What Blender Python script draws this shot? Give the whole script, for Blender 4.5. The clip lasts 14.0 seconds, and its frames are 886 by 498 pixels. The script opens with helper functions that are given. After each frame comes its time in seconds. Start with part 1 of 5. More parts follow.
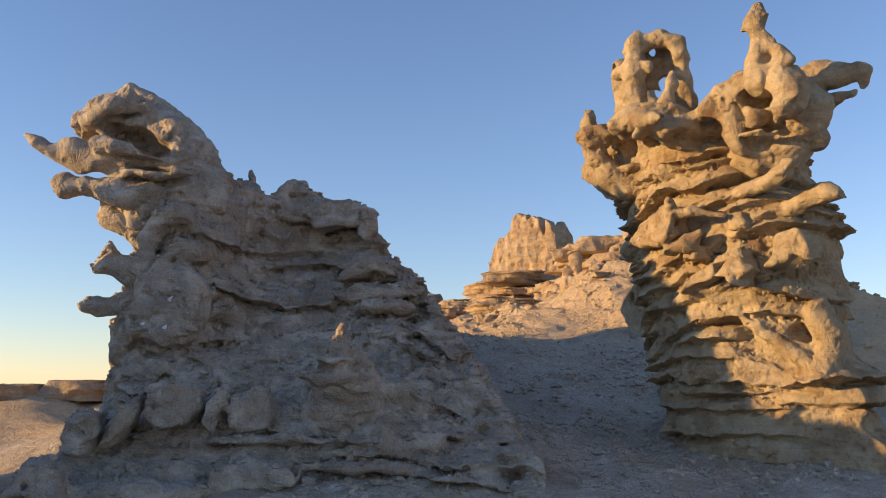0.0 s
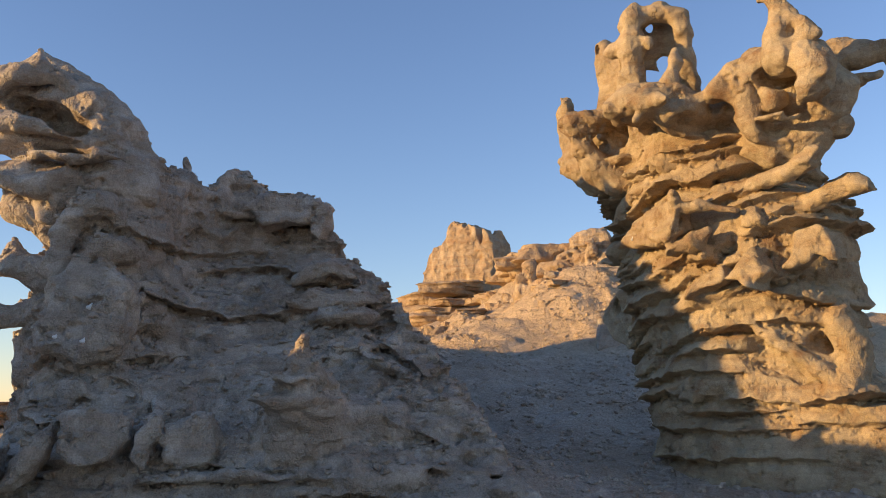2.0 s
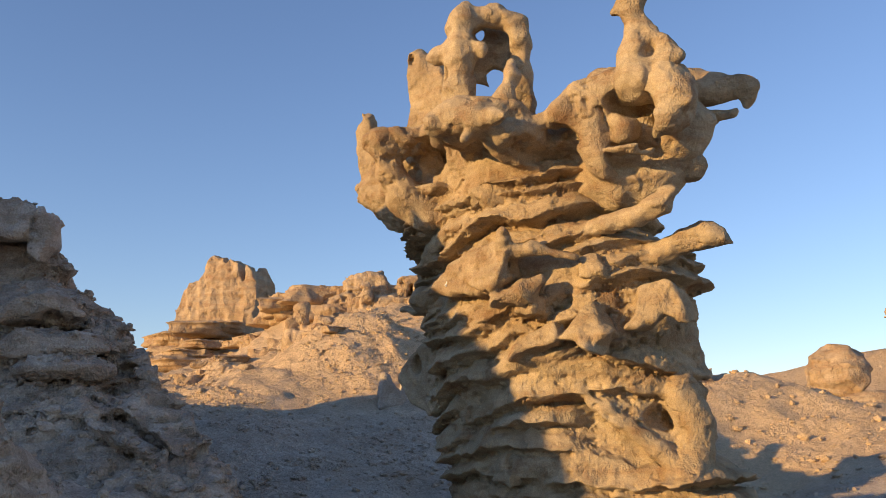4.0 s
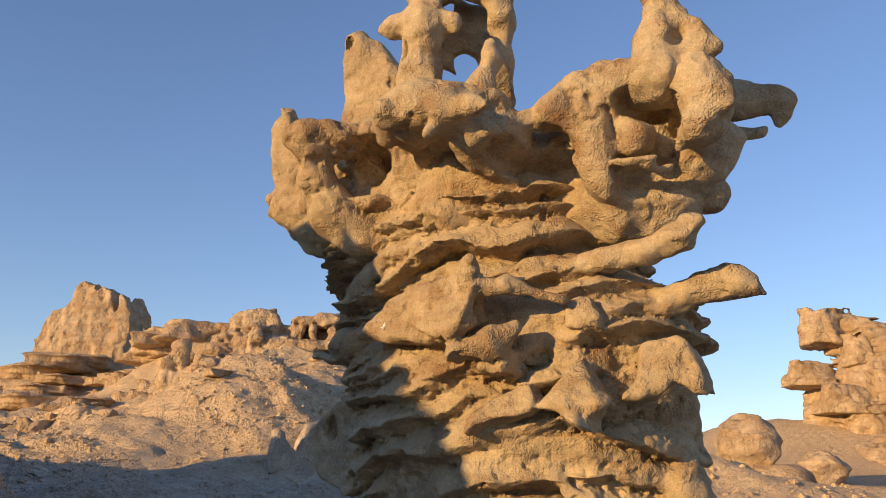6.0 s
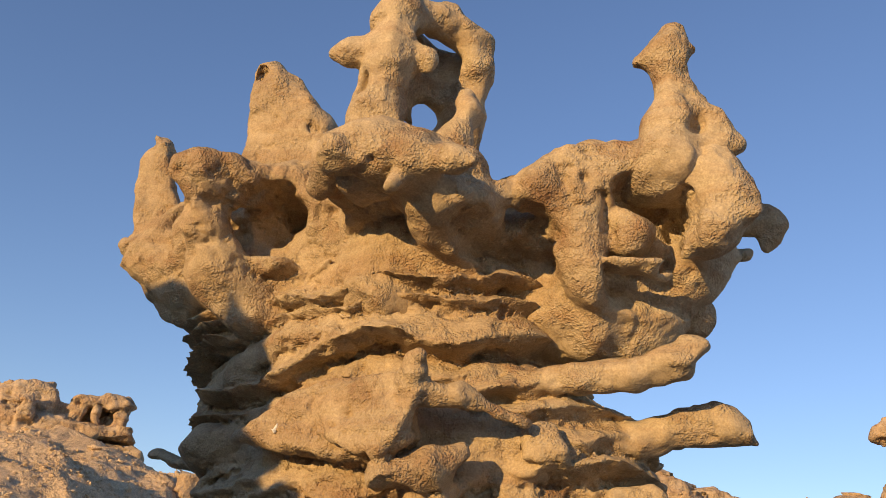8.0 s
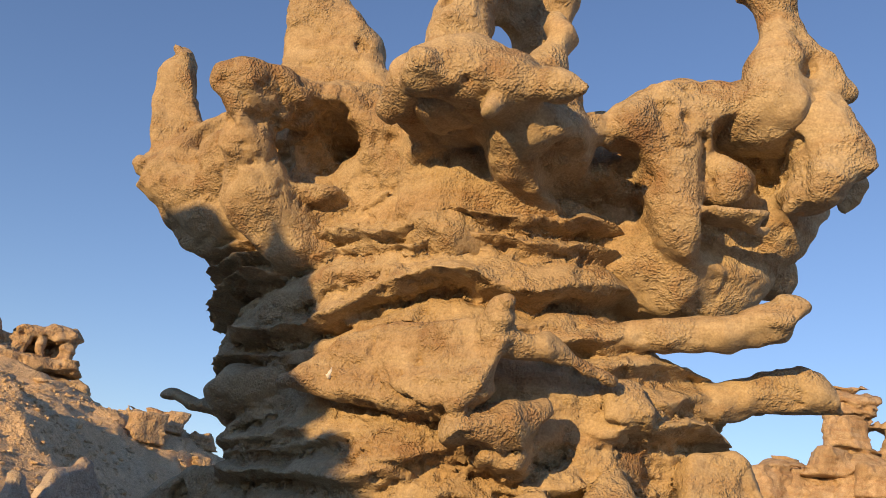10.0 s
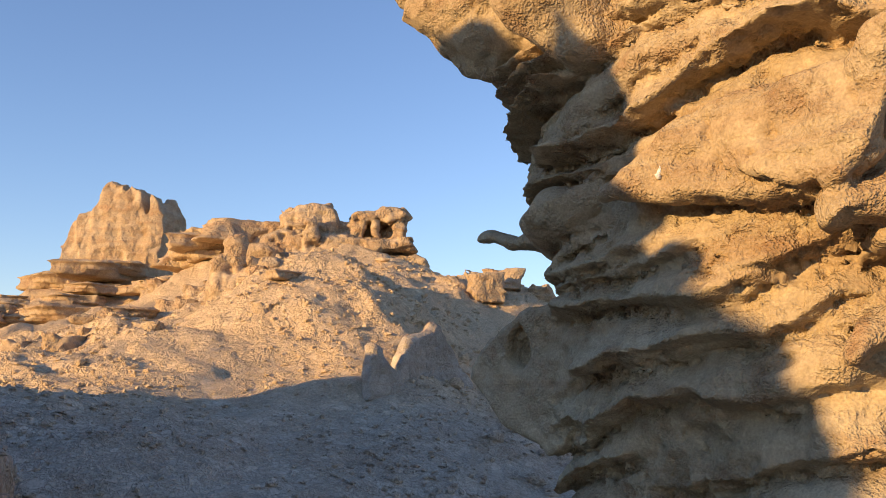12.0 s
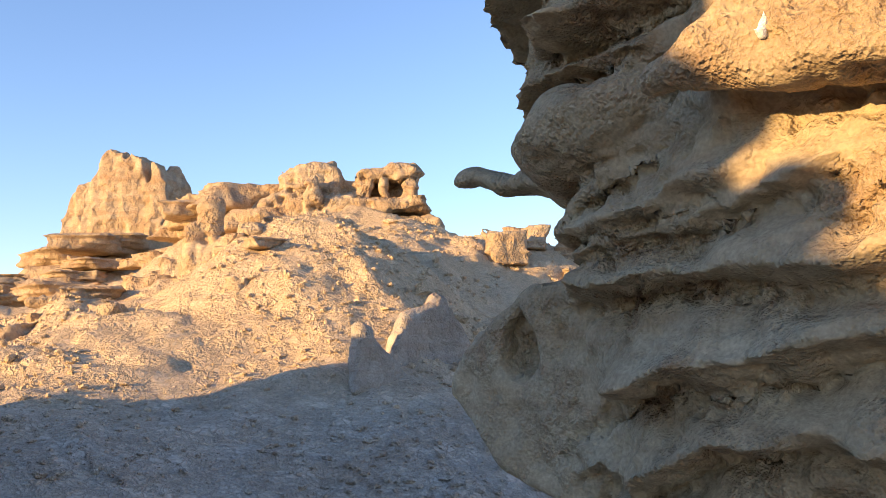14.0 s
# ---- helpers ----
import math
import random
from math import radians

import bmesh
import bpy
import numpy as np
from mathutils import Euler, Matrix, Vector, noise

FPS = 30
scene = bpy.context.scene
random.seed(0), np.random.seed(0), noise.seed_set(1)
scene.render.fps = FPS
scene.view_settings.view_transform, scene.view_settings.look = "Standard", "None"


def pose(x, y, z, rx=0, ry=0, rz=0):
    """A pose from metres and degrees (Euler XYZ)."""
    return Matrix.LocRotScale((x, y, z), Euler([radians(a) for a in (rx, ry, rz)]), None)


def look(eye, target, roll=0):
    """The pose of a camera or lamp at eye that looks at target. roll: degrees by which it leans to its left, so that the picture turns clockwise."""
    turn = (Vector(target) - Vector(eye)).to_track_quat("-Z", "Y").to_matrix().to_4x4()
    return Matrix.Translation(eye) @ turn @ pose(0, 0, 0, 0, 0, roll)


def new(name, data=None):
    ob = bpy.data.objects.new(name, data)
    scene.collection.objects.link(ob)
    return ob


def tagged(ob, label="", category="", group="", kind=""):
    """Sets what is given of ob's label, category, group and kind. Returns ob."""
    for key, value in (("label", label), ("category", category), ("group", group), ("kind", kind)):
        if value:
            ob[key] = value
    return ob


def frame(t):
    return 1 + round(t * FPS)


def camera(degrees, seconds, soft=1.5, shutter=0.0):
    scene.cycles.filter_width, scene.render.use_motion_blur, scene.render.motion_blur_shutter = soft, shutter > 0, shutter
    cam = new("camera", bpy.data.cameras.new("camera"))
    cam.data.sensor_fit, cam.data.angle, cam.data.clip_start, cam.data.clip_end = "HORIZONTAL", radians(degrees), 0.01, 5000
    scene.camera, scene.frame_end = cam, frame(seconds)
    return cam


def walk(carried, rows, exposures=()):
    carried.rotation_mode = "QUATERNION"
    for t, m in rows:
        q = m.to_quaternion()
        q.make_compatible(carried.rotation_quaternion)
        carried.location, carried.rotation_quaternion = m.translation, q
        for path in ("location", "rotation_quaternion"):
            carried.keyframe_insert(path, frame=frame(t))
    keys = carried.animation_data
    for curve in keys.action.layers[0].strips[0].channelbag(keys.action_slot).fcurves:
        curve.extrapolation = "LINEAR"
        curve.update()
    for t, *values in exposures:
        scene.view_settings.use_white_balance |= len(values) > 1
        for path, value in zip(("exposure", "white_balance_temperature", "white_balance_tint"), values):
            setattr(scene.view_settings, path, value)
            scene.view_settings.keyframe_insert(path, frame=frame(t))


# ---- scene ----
# The camera and its walk
cam = camera(52.0, 14.0, soft=0.7)
METRES, EYE, TILT, LEAN, TURN = 8.0, 1.5, 9.0, 0.0, 0.0
ROWS = [
    (0.0, 0.0, 0.0, 0.0, 0.0, 0.0, 0.0),
    (0.5, -0.024, 0.0291, -0.005, -2.15, 0.32, -0.12),
    (1.0, -0.0396, 0.0635, -0.0108, -2.72, 0.57, -0.23),
    (1.5, -0.0482, 0.1025, -0.0081, -2.36, 0.76, -0.14),
    (2.0, -0.0495, 0.1352, -0.013, -5.13, 0.84, -0.11),
    (2.5, -0.0576, 0.1783, -0.0158, -11.41, 1.38, -0.0),
    (3.0, -0.0586, 0.2181, -0.0204, -15.34, 2.0, -1.16),
    (3.5, -0.0518, 0.2682, -0.0163, -18.15, 3.16, -2.33),
    (6.0, -0.0115, 0.497, -0.0113, -27.77, 7.49, -5.93),
    (6.5, -0.0071, 0.5391, -0.0113, -30.73, 10.45, -8.17),
    (7.0, -0.0094, 0.5788, -0.0103, -35.94, 12.52, -7.74),
    (9.5, -0.0148, 0.6999, -0.0196, -48.51, 18.13, -15.55),
    (10.0, -0.0297, 0.7142, -0.0215, -47.55, 14.42, -13.71),
    (10.5, -0.0423, 0.7233, -0.0237, -43.08, 9.55, -10.27),
    (11.0, -0.0449, 0.7325, -0.0272, -39.31, 5.48, -7.33),
    (11.5, -0.0232, 0.7509, -0.0333, -31.85, 2.24, -4.73),
    (12.0, 0.0136, 0.7676, -0.03, -26.28, 1.41, -4.96),
    (12.5, 0.0407, 0.7811, -0.0323, -24.82, 0.35, -3.75),
    (13.0, 0.0662, 0.8174, -0.0343, -24.3, 0.03, -3.36),
    (13.5, 0.0823, 0.8431, -0.0274, -24.06, -0.6, -2.79),
    (14.0, 0.1016, 0.8945, -0.0283, -24.32, -1.22, -2.81),
]
EXPOSURES = [(0.0, 0.45), (3.0, 0.42), (6.5, 0.3), (9.5, 0.22), (11.5, 0.42), (12.5, 0.85), (14.0, 1.08)]
walk(cam, [(t, pose(0, 0, EYE, TILT, LEAN, TURN) @ pose(METRES * x, METRES * y, METRES * z, 90 + pitch, roll, yaw)) for t, x, y, z, yaw, pitch, roll in ROWS], EXPOSURES)

# Evening sun and clear sky
SUN_FROM = Vector((-0.988, -0.165, 0.0)).normalized()
SUN_HEIGHT = radians(9.5)
world = bpy.data.worlds.new("evening_sky")
scene.world = world
world.use_nodes = True
sky = world.node_tree.nodes.new("ShaderNodeTexSky")
sky.sky_type, sky.sun_disc = "NISHITA", False
sky.sun_elevation, sky.sun_rotation = SUN_HEIGHT, math.atan2(SUN_FROM.x, SUN_FROM.y)
sky.air_density, sky.dust_density, sky.ozone_density = 1.0, 0.0, 2.8
back = world.node_tree.nodes["Background"]
air = world.node_tree.nodes.new("ShaderNodeMix")
air.data_type, air.blend_type = "RGBA", "MULTIPLY"
air.inputs[0].default_value, air.inputs[7].default_value = 1.0, (1.11, 0.965, 1.055, 1.0)
world.node_tree.links.new(sky.outputs[0], air.inputs[6])
world.node_tree.links.new(air.outputs[2], back.inputs[0])
back.inputs[1].default_value = 0.165
sun = new("sun", bpy.data.lights.new("sun", "SUN"))
sun.data.energy, sun.data.angle, sun.data.color = 5.0, radians(0.5), (1.0, 0.63, 0.26)
to_sun = Vector((SUN_FROM.x * math.cos(SUN_HEIGHT), SUN_FROM.y * math.cos(SUN_HEIGHT), math.sin(SUN_HEIGHT)))
sun.matrix_world = look(to_sun * 50, (0, 0, 0))


# Materials
def rock_material(name, sand, pale, rust, grain=110.0, bands=7.0, rough=0.95, relief=0.012, rust_amount=0.5, cracks=0.0, sunlit_hill=False):
    """Weathered sandstone: mottled colour, faint bedding, iron stains, and a grain that is coarse in some places and worn smooth in others."""
    mat = bpy.data.materials.new(name)
    mat.use_nodes = True
    tree = mat.node_tree
    bsdf = tree.nodes["Principled BSDF"]
    link = tree.links.new

    def node(kind, **values):
        made = tree.nodes.new(kind)
        for key, value in values.items():
            made.inputs[key].default_value = value
        return made

    def maths(kind, a, b):
        m = tree.nodes.new("ShaderNodeMath")
        m.operation = kind
        for socket, value in zip(m.inputs, (a, b)):
            if isinstance(value, float):
                socket.default_value = value
            else:
                link(value, socket)
        return m.outputs[0]

    def ramp(value, low, high, to_low=0.0, to_high=1.0):
        r = node("ShaderNodeMapRange", **{"From Min": low, "From Max": high, "To Min": to_low, "To Max": to_high})
        link(value, r.inputs["Value"])
        return r.outputs["Result"]

    def mix(fac, a, b, kind="MIX"):
        m = tree.nodes.new("ShaderNodeMix")
        m.data_type, m.blend_type = "RGBA", kind
        for socket, value in ((m.inputs[0], fac), (m.inputs[6], a), (m.inputs[7], b)):
            if isinstance(value, (tuple, float)):
                socket.default_value = value
            else:
                link(value, socket)
        return m.outputs[2]

    place = tree.nodes.new("ShaderNodeNewGeometry").outputs["Position"]
    big = node("ShaderNodeTexNoise", Scale=1.1, Detail=4.0, Roughness=0.6)
    mid = node("ShaderNodeTexNoise", Scale=5.0, Detail=5.0, Roughness=0.65)
    fine = node("ShaderNodeTexNoise", Scale=grain, Detail=1.5, Roughness=0.5)
    lump = node("ShaderNodeTexNoise", Scale=grain * 0.3, Detail=3.0, Roughness=0.6)
    pit = node("ShaderNodeTexNoise", Scale=grain * 0.42, Detail=3.0, Roughness=0.55)
    for tex in (big, mid, fine, lump, pit):
        link(place, tex.inputs["Vector"])
    stretch = node("ShaderNodeMapping", Scale=(0.6, 0.6, bands))
    link(place, stretch.inputs["Vector"])
    bed = node("ShaderNodeTexNoise", Scale=2.0, Detail=6.0, Roughness=0.65)
    link(stretch.outputs[0], bed.inputs["Vector"])

    colour = mix(ramp(big.outputs["Fac"], 0.36, 0.64), (*sand, 1), (*pale, 1))
    colour = mix(ramp(bed.outputs["Fac"], 0.45, 0.7, 0.0, 0.8), colour, (*[0.55 * a + 0.45 * b for a, b in zip(sand, rust)], 1))
    colour = mix(ramp(mid.outputs["Fac"], 0.54, 0.74, 0.0, rust_amount), colour, (*rust, 1))
    colour = mix(ramp(mid.outputs["Fac"], 0.46, 0.28, 0.0, 0.5), colour, (*[min(1, 1.15 * a) for a in pale], 1))
    if sunlit_hill:
        # the hill's tan soil, painted brighter and more golden to stand in for sunlight
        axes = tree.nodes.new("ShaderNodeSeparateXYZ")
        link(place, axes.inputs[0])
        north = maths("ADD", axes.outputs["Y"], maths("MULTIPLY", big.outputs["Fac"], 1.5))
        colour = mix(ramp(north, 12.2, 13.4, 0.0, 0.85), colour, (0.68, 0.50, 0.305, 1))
    grey = tree.nodes.new("ShaderNodeCombineColor")
    tone = maths("MULTIPLY", ramp(fine.outputs["Fac"], 0.3, 0.7, 0.84, 1.13), ramp(lump.outputs["Fac"], 0.32, 0.68, 0.90, 1.08))
    for k in range(3):
        link(tone, grey.inputs[k])
    colour = mix(1.0, colour, grey.outputs[0], "MULTIPLY")
    link(colour, bsdf.inputs["Base Color"])
    bsdf.inputs["Roughness"].default_value = rough
    bsdf.inputs["Specular IOR Level"].default_value = 0.15
    coarse = ramp(mid.outputs["Fac"], 0.44, 0.60, 0.22, 1.4)
    height = maths("ADD", maths("MULTIPLY", fine.outputs["Fac"], 1.1), maths("MULTIPLY", pit.outputs["Fac"], 0.9))
    height = maths("MULTIPLY", height, coarse)
    height = maths("ADD", height, maths("MULTIPLY", lump.outputs["Fac"], 0.3))
    height = maths("ADD", height, maths("MULTIPLY", bed.outputs["Fac"], 0.35))
    if cracks:
        net = node("ShaderNodeTexVoronoi", Scale=cracks)
        net.feature = "DISTANCE_TO_EDGE"
        bent = tree.nodes.new("ShaderNodeVectorMath")
        bent.operation = "MULTIPLY_ADD"
        link(lump.outputs["Color"], bent.inputs[0])
        bent.inputs[1].default_value = (0.16, 0.16, 0.16)
        link(place, bent.inputs[2])
        link(bent.outputs[0], net.inputs["Vector"])
        height = maths("ADD", height, ramp(net.outputs["Distance"], 0.0, 0.10, 0.0, 0.4))
    b1 = node("ShaderNodeBump", Strength=1.0, Distance=relief)
    link(height, b1.inputs["Height"])
    link(b1.outputs[0], bsdf.inputs["Normal"])
    return mat


SAND = rock_material("tan_sandstone", (0.365, 0.278, 0.168), (0.445, 0.360, 0.238), (0.255, 0.128, 0.060), grain=125.0, relief=0.0095, rust_amount=0.72)
GREY = rock_material("grey_tan_sandstone", (0.392, 0.328, 0.260), (0.492, 0.426, 0.347), (0.320, 0.200, 0.118), grain=90.0, rust_amount=0.38, relief=0.016)
FAR = rock_material("orange_sandstone", (0.415, 0.302, 0.187), (0.48, 0.375, 0.258), (0.32, 0.16, 0.08), grain=45.0, bands=5.0, relief=0.02)
CLAY = rock_material("crumbled_clay", (0.500, 0.415, 0.320), (0.560, 0.485, 0.395), (0.410, 0.265, 0.160), grain=60.0, bands=1.0, relief=0.018, rust_amount=0.5, cracks=15.0, sunlit_hill=True)


# Sculpting in a grid of distances, then a skin of quads round its zero
def spread(count, step, scale, seed_cells):
    """Weights that carry values on a coarse lattice over to a fine axis, smoothly."""
    x = np.arange(count) * step / scale
    i = np.floor(x).astype(int)
    f = (x - i)[:, None]
    w = np.zeros((count, seed_cells), np.float32)
    parts = ((1 - f) ** 3 / 6, (3 * f ** 3 - 6 * f ** 2 + 4) / 6, (-3 * f ** 3 + 3 * f ** 2 + 3 * f + 1) / 6, f ** 3 / 6)
    for k, p in enumerate(parts):
        w[np.arange(count), i + k] = p[:, 0]
    return w


class Clay:
    def __init__(self, low, high, step):
        self.low, self.step = np.array(low, float), step
        self.n = [int(round((b - a) / step)) + 1 for a, b in zip(low, high)]
        self.axes = [(a + step * np.arange(k)).astype(np.float32) for a, k in zip(low, self.n)]
        self.f = np.full(self.n, 1.0, np.float32)

    def grid(self, cut=None):
        x, y, z = self.axes if cut is None else [a[s] for a, s in zip(self.axes, cut)]
        return x[:, None, None], y[None, :, None], z[None, None, :]

    def near(self, low, high):
        cut = []
        for a, b, o, k in zip(low, high, self.low, self.n):
            i, j = int((a - o) / self.step), int((b - o) / self.step) + 2
            cut.append(slice(max(0, min(k, i)), max(0, min(k, j))))
        return tuple(cut)

    def blend(self, cut, d, k, dig):
        f = self.f[cut]
        if dig:
            h = np.clip(0.5 - 0.5 * (f + d) / k, 0, 1)
            self.f[cut] = f * (1 - h) - d * h + k * h * (1 - h)
        else:
            h = np.clip(0.5 + 0.5 * (f - d) / k, 0, 1)
            self.f[cut] = f * (1 - h) + d * h - k * h * (1 - h)

    def blob(self, c, r, turn=0, tip=0, lean=0, k=0.06, dig=False):
        """An ellipsoid; turn about z, tip about y, lean about x, in degrees."""
        m = np.array(Euler((radians(lean), radians(tip), radians(turn))).to_matrix())
        reach = np.sqrt(((m * np.array(r)) ** 2).sum(1)) + 1.5 * k + self.step
        c = np.array(c, float)
        cut = self.near(c - reach, c + reach)
        x, y, z = self.grid(cut)
        x, y, z = x - c[0], y - c[1], z - c[2]
        q = [(m[0, i] * x + m[1, i] * y + m[2, i] * z) / r[i] for i in range(3)]
        k0 = np.sqrt(q[0] ** 2 + q[1] ** 2 + q[2] ** 2) + 1e-6
        k1 = np.sqrt((q[0] / r[0]) ** 2 + (q[1] / r[1]) ** 2 + (q[2] / r[2]) ** 2) + 1e-6
        self.blend(cut, (k0 * (k0 - 1) / k1).astype(np.float32), k, dig)

    def limb(self, *knots, k=0.05, dig=False, flat=1.0):
        """A chain of round cones: each knot is x, y, z, radius; flat presses it down to a ledge."""
        for a, b in zip(knots, knots[1:]):
            a, b = np.array(a, float), np.array(b, float)
            big = max(a[3], b[3]) + 1.5 * k + self.step
            cut = self.near(np.minimum(a[:3], b[:3]) - big, np.maximum(a[:3], b[:3]) + big)
            x, y, z = self.grid(cut)
            d = b[:3] - a[:3]
            t = np.clip(((x - a[0]) * d[0] + (y - a[1]) * d[1] + (z - a[2]) * d[2]) / max(1e-9, d @ d), 0, 1)
            e = np.sqrt((x - a[0] - t * d[0]) ** 2 + (y - a[1] - t * d[1]) ** 2 + ((z - a[2] - t * d[2]) / flat) ** 2)
            self.blend(cut, ((e - a[3] - t * (b[3] - a[3])) * (0.5 + 0.5 * flat)).astype(np.float32), k, dig)

    def noise(self, scale, seed):
        rng = np.random.RandomState(seed)
        scale = scale if isinstance(scale, tuple) else (scale,) * 3
        cells = [int(k * self.step / a) + 5 for k, a in zip(self.n, scale)]
        v = rng.uniform(-1.6, 1.6, cells).astype(np.float32)
        for axis in range(3):
            w = spread(self.n[axis], self.step, scale[axis], cells[axis])
            v = np.moveaxis(np.tensordot(w, v, (1, axis)), 0, axis)
        return v

    def ledge(self, *knots, out=0.09, tall=0.09, under=0.05, seed=0):
        """A lip of rock along a line of (x, z): a sharp foot over a hollow, drawn back upwards."""
        xs, zs = [k[0] for k in knots], [k[1] for k in knots]
        cut = self.near((xs[0] - 0.12, -99, min(zs) - 0.15), (xs[-1] + 0.12, 99, max(zs) + 4 * tall))
        x, y, z = self.grid(cut)
        rng = np.random.RandomState(seed + int(1000 * abs(zs[0])) + len(xs))
        at = np.linspace(xs[0] - 0.2, xs[-1] + 0.2, max(5, int((xs[-1] - xs[0] + 0.4) / 0.10)))
        line = np.interp(x, xs, zs) + 0.014 * np.interp(x, at, rng.uniform(-1, 1, len(at)))
        far = 0.95 + 0.25 * np.interp(x, at[::2], rng.uniform(-1, 1, len(at[::2])))
        ends = np.clip((x - xs[0] + 0.1) / 0.16, 0, 1) * np.clip((xs[-1] + 0.1 - x) / 0.16, 0, 1)
        dz = z - line
        shape = 0.72 * out * far * np.where(dz > 0, np.exp(-np.maximum(dz, 0) / tall), np.clip(1 + dz / 0.018, 0, 1))
        hollow = 0.55 * under * np.exp(-((dz + 0.04) / 0.026) ** 2)
        self.f[cut] -= (ends * (shape - hollow)).astype(np.float32)

    def plate(self, outline, at, thick, along=0.0, up=0.0, edge=0.02, k=0.015):
        """A flat slab: its outline in (x, z), the depth of its middle, and how that depth changes along and up."""
        pts = np.array(outline, float)
        mid = pts.mean(0)
        reach = thick + abs(along) + abs(up) + 0.1
        cut = self.near((pts[:, 0].min() - 0.1, at - reach, pts[:, 1].min() - 0.1), (pts[:, 0].max() + 0.1, at + reach, pts[:, 1].max() + 0.1))
        x, y, z = self.grid(cut)
        px, pz = x[:, 0, :], z[0, :, :]
        far, inside = 9.0, np.zeros(np.broadcast(px, pz).shape, bool)
        for (ax, az), (bx, bz) in zip(pts, np.roll(pts, -1, 0)):
            dx, dz = bx - ax, bz - az
            t = np.clip(((px - ax) * dx + (pz - az) * dz) / (dx * dx + dz * dz), 0, 1)
            far = np.minimum(far, np.hypot(px - ax - t * dx, pz - az - t * dz))
            if az != bz:
                inside ^= ((az > pz) != (bz > pz)) & (px < ax + dx * (pz - az) / dz)
        flat = np.where(inside, -far, far)[:, None, :] + edge
        deep = np.abs(y - at - along * (x - mid[0]) - up * (z - mid[1])) - thick / 2 + edge
        d = np.minimum(np.maximum(flat, deep), 0) + np.hypot(np.maximum(flat, 0), np.maximum(deep, 0)) - edge
        self.blend(cut, d.astype(np.float32), k, False)

    def scoops(self, scale, seed, rise):
        """Hollows that meet in sharp crests along the beds: 0 on a crest."""
        return np.abs(self.sheared(self.noise(scale, seed), rise))

    def sheared(self, v, rise):
        """The field v, moved up by rise (metres, place by place)."""
        at = np.clip(np.arange(self.n[2], dtype=np.float32) - rise / self.step, 0, self.n[2] - 1.001)
        i = at.astype(np.int32)
        f = at - i
        return np.take_along_axis(v, i, 2) * (1 - f) + np.take_along_axis(v, i + 1, 2) * f

    def sheets(self, scale, seed, rise, sharp=2.4):
        """Thin sheets that lie along the beds: 1 on a sheet, 0 between."""
        n = self.sheared(self.noise(scale, seed), rise)
        return np.clip(1 - sharp * np.abs(n), 0, 1) ** 1.3

    def slabs(self, zw, seed, thin, thick, scale):
        """Beds, each a slab with an outline of its own: how far it stands out, most at its sharp foot."""
        rng = np.random.RandomState(seed)
        cuts = np.cumsum(rng.uniform(thin, thick, int(8 / thin))) - 1.5
        i = np.searchsorted(cuts, zw.ravel()).reshape(zw.shape)
        i = np.clip(i, 1, len(cuts) - 1)
        low, high = cuts[i - 1].astype(np.float32), cuts[i].astype(np.float32)
        part = (zw - low) / (high - low)
        level = np.clip(((0.5 * (low + high) - self.low[2]) / self.step).astype(np.int32), 0, self.n[2] - 1)
        level = np.clip(level + (i * 37) % 11 - 5, 0, self.n[2] - 1)
        out = np.take_along_axis(self.noise(scale, seed + 1), level, 2)
        shape = np.interp(part, [0, 0.06, 0.2, 0.55, 1.0], [0.1, 1.0, 0.95, 0.6, 0.2]).astype(np.float32)
        return np.clip(out + 0.15, -0.35, 1.1) * shape

    def skin(self):
        f = self.f
        f[0], f[-1], f[:, 0], f[:, -1], f[:, :, 0], f[:, :, -1] = 1, 1, 1, 1, 1, 1
        inside = f < 0
        count = np.zeros([k - 1 for k in self.n], np.uint8)
        corners = [(a, b, c) for a in (0, 1) for b in (0, 1) for c in (0, 1)]
        for a, b, c in corners:
            count += inside[a:a + self.n[0] - 1, b:b + self.n[1] - 1, c:c + self.n[2] - 1]
        cells = np.argwhere((count > 0) & (count < 8))
        index = np.full(count.shape, -1, np.int32)
        index[tuple(cells.T)] = np.arange(len(cells))
        values = np.stack([f[cells[:, 0] + a, cells[:, 1] + b, cells[:, 2] + c] for a, b, c in corners], 1)
        total, hits = np.zeros((len(cells), 3)), np.zeros(len(cells))
        for i, p in enumerate(corners):
            for j, q in enumerate(corners):
                if j > i and sum(abs(s - t) for s, t in zip(p, q)) == 1:
                    u, v = values[:, i], values[:, j]
                    cross = (u < 0) != (v < 0)
                    t = np.where(cross, u / np.where(cross, u - v, 1), 0)[:, None]
                    total += np.where(cross[:, None], np.array(p) + t * (np.array(q) - np.array(p)), 0)
                    hits += cross
        points = self.low + self.step * (cells + total / hits[:, None])
        quads = []
        for axis in range(3):
            b, c = (axis + 1) % 3, (axis + 2) % 3
            one = np.take(inside, range(self.n[axis] - 1), axis)
            two = np.take(inside, range(1, self.n[axis]), axis)
            for first in (True, False):
                e = np.argwhere((one & ~two) if first else (~one & two))
                ring = []
                for sb, sc in ((0, 0), (1, 0), (1, 1), (0, 1)):
                    g = e.copy()
                    g[:, b] -= 1 - sb
                    g[:, c] -= 1 - sc
                    ring.append(index[tuple(g.T)])
                quads.append(np.stack(ring if first else ring[::-1], 1))
        return self.whole(points, np.concatenate(quads))

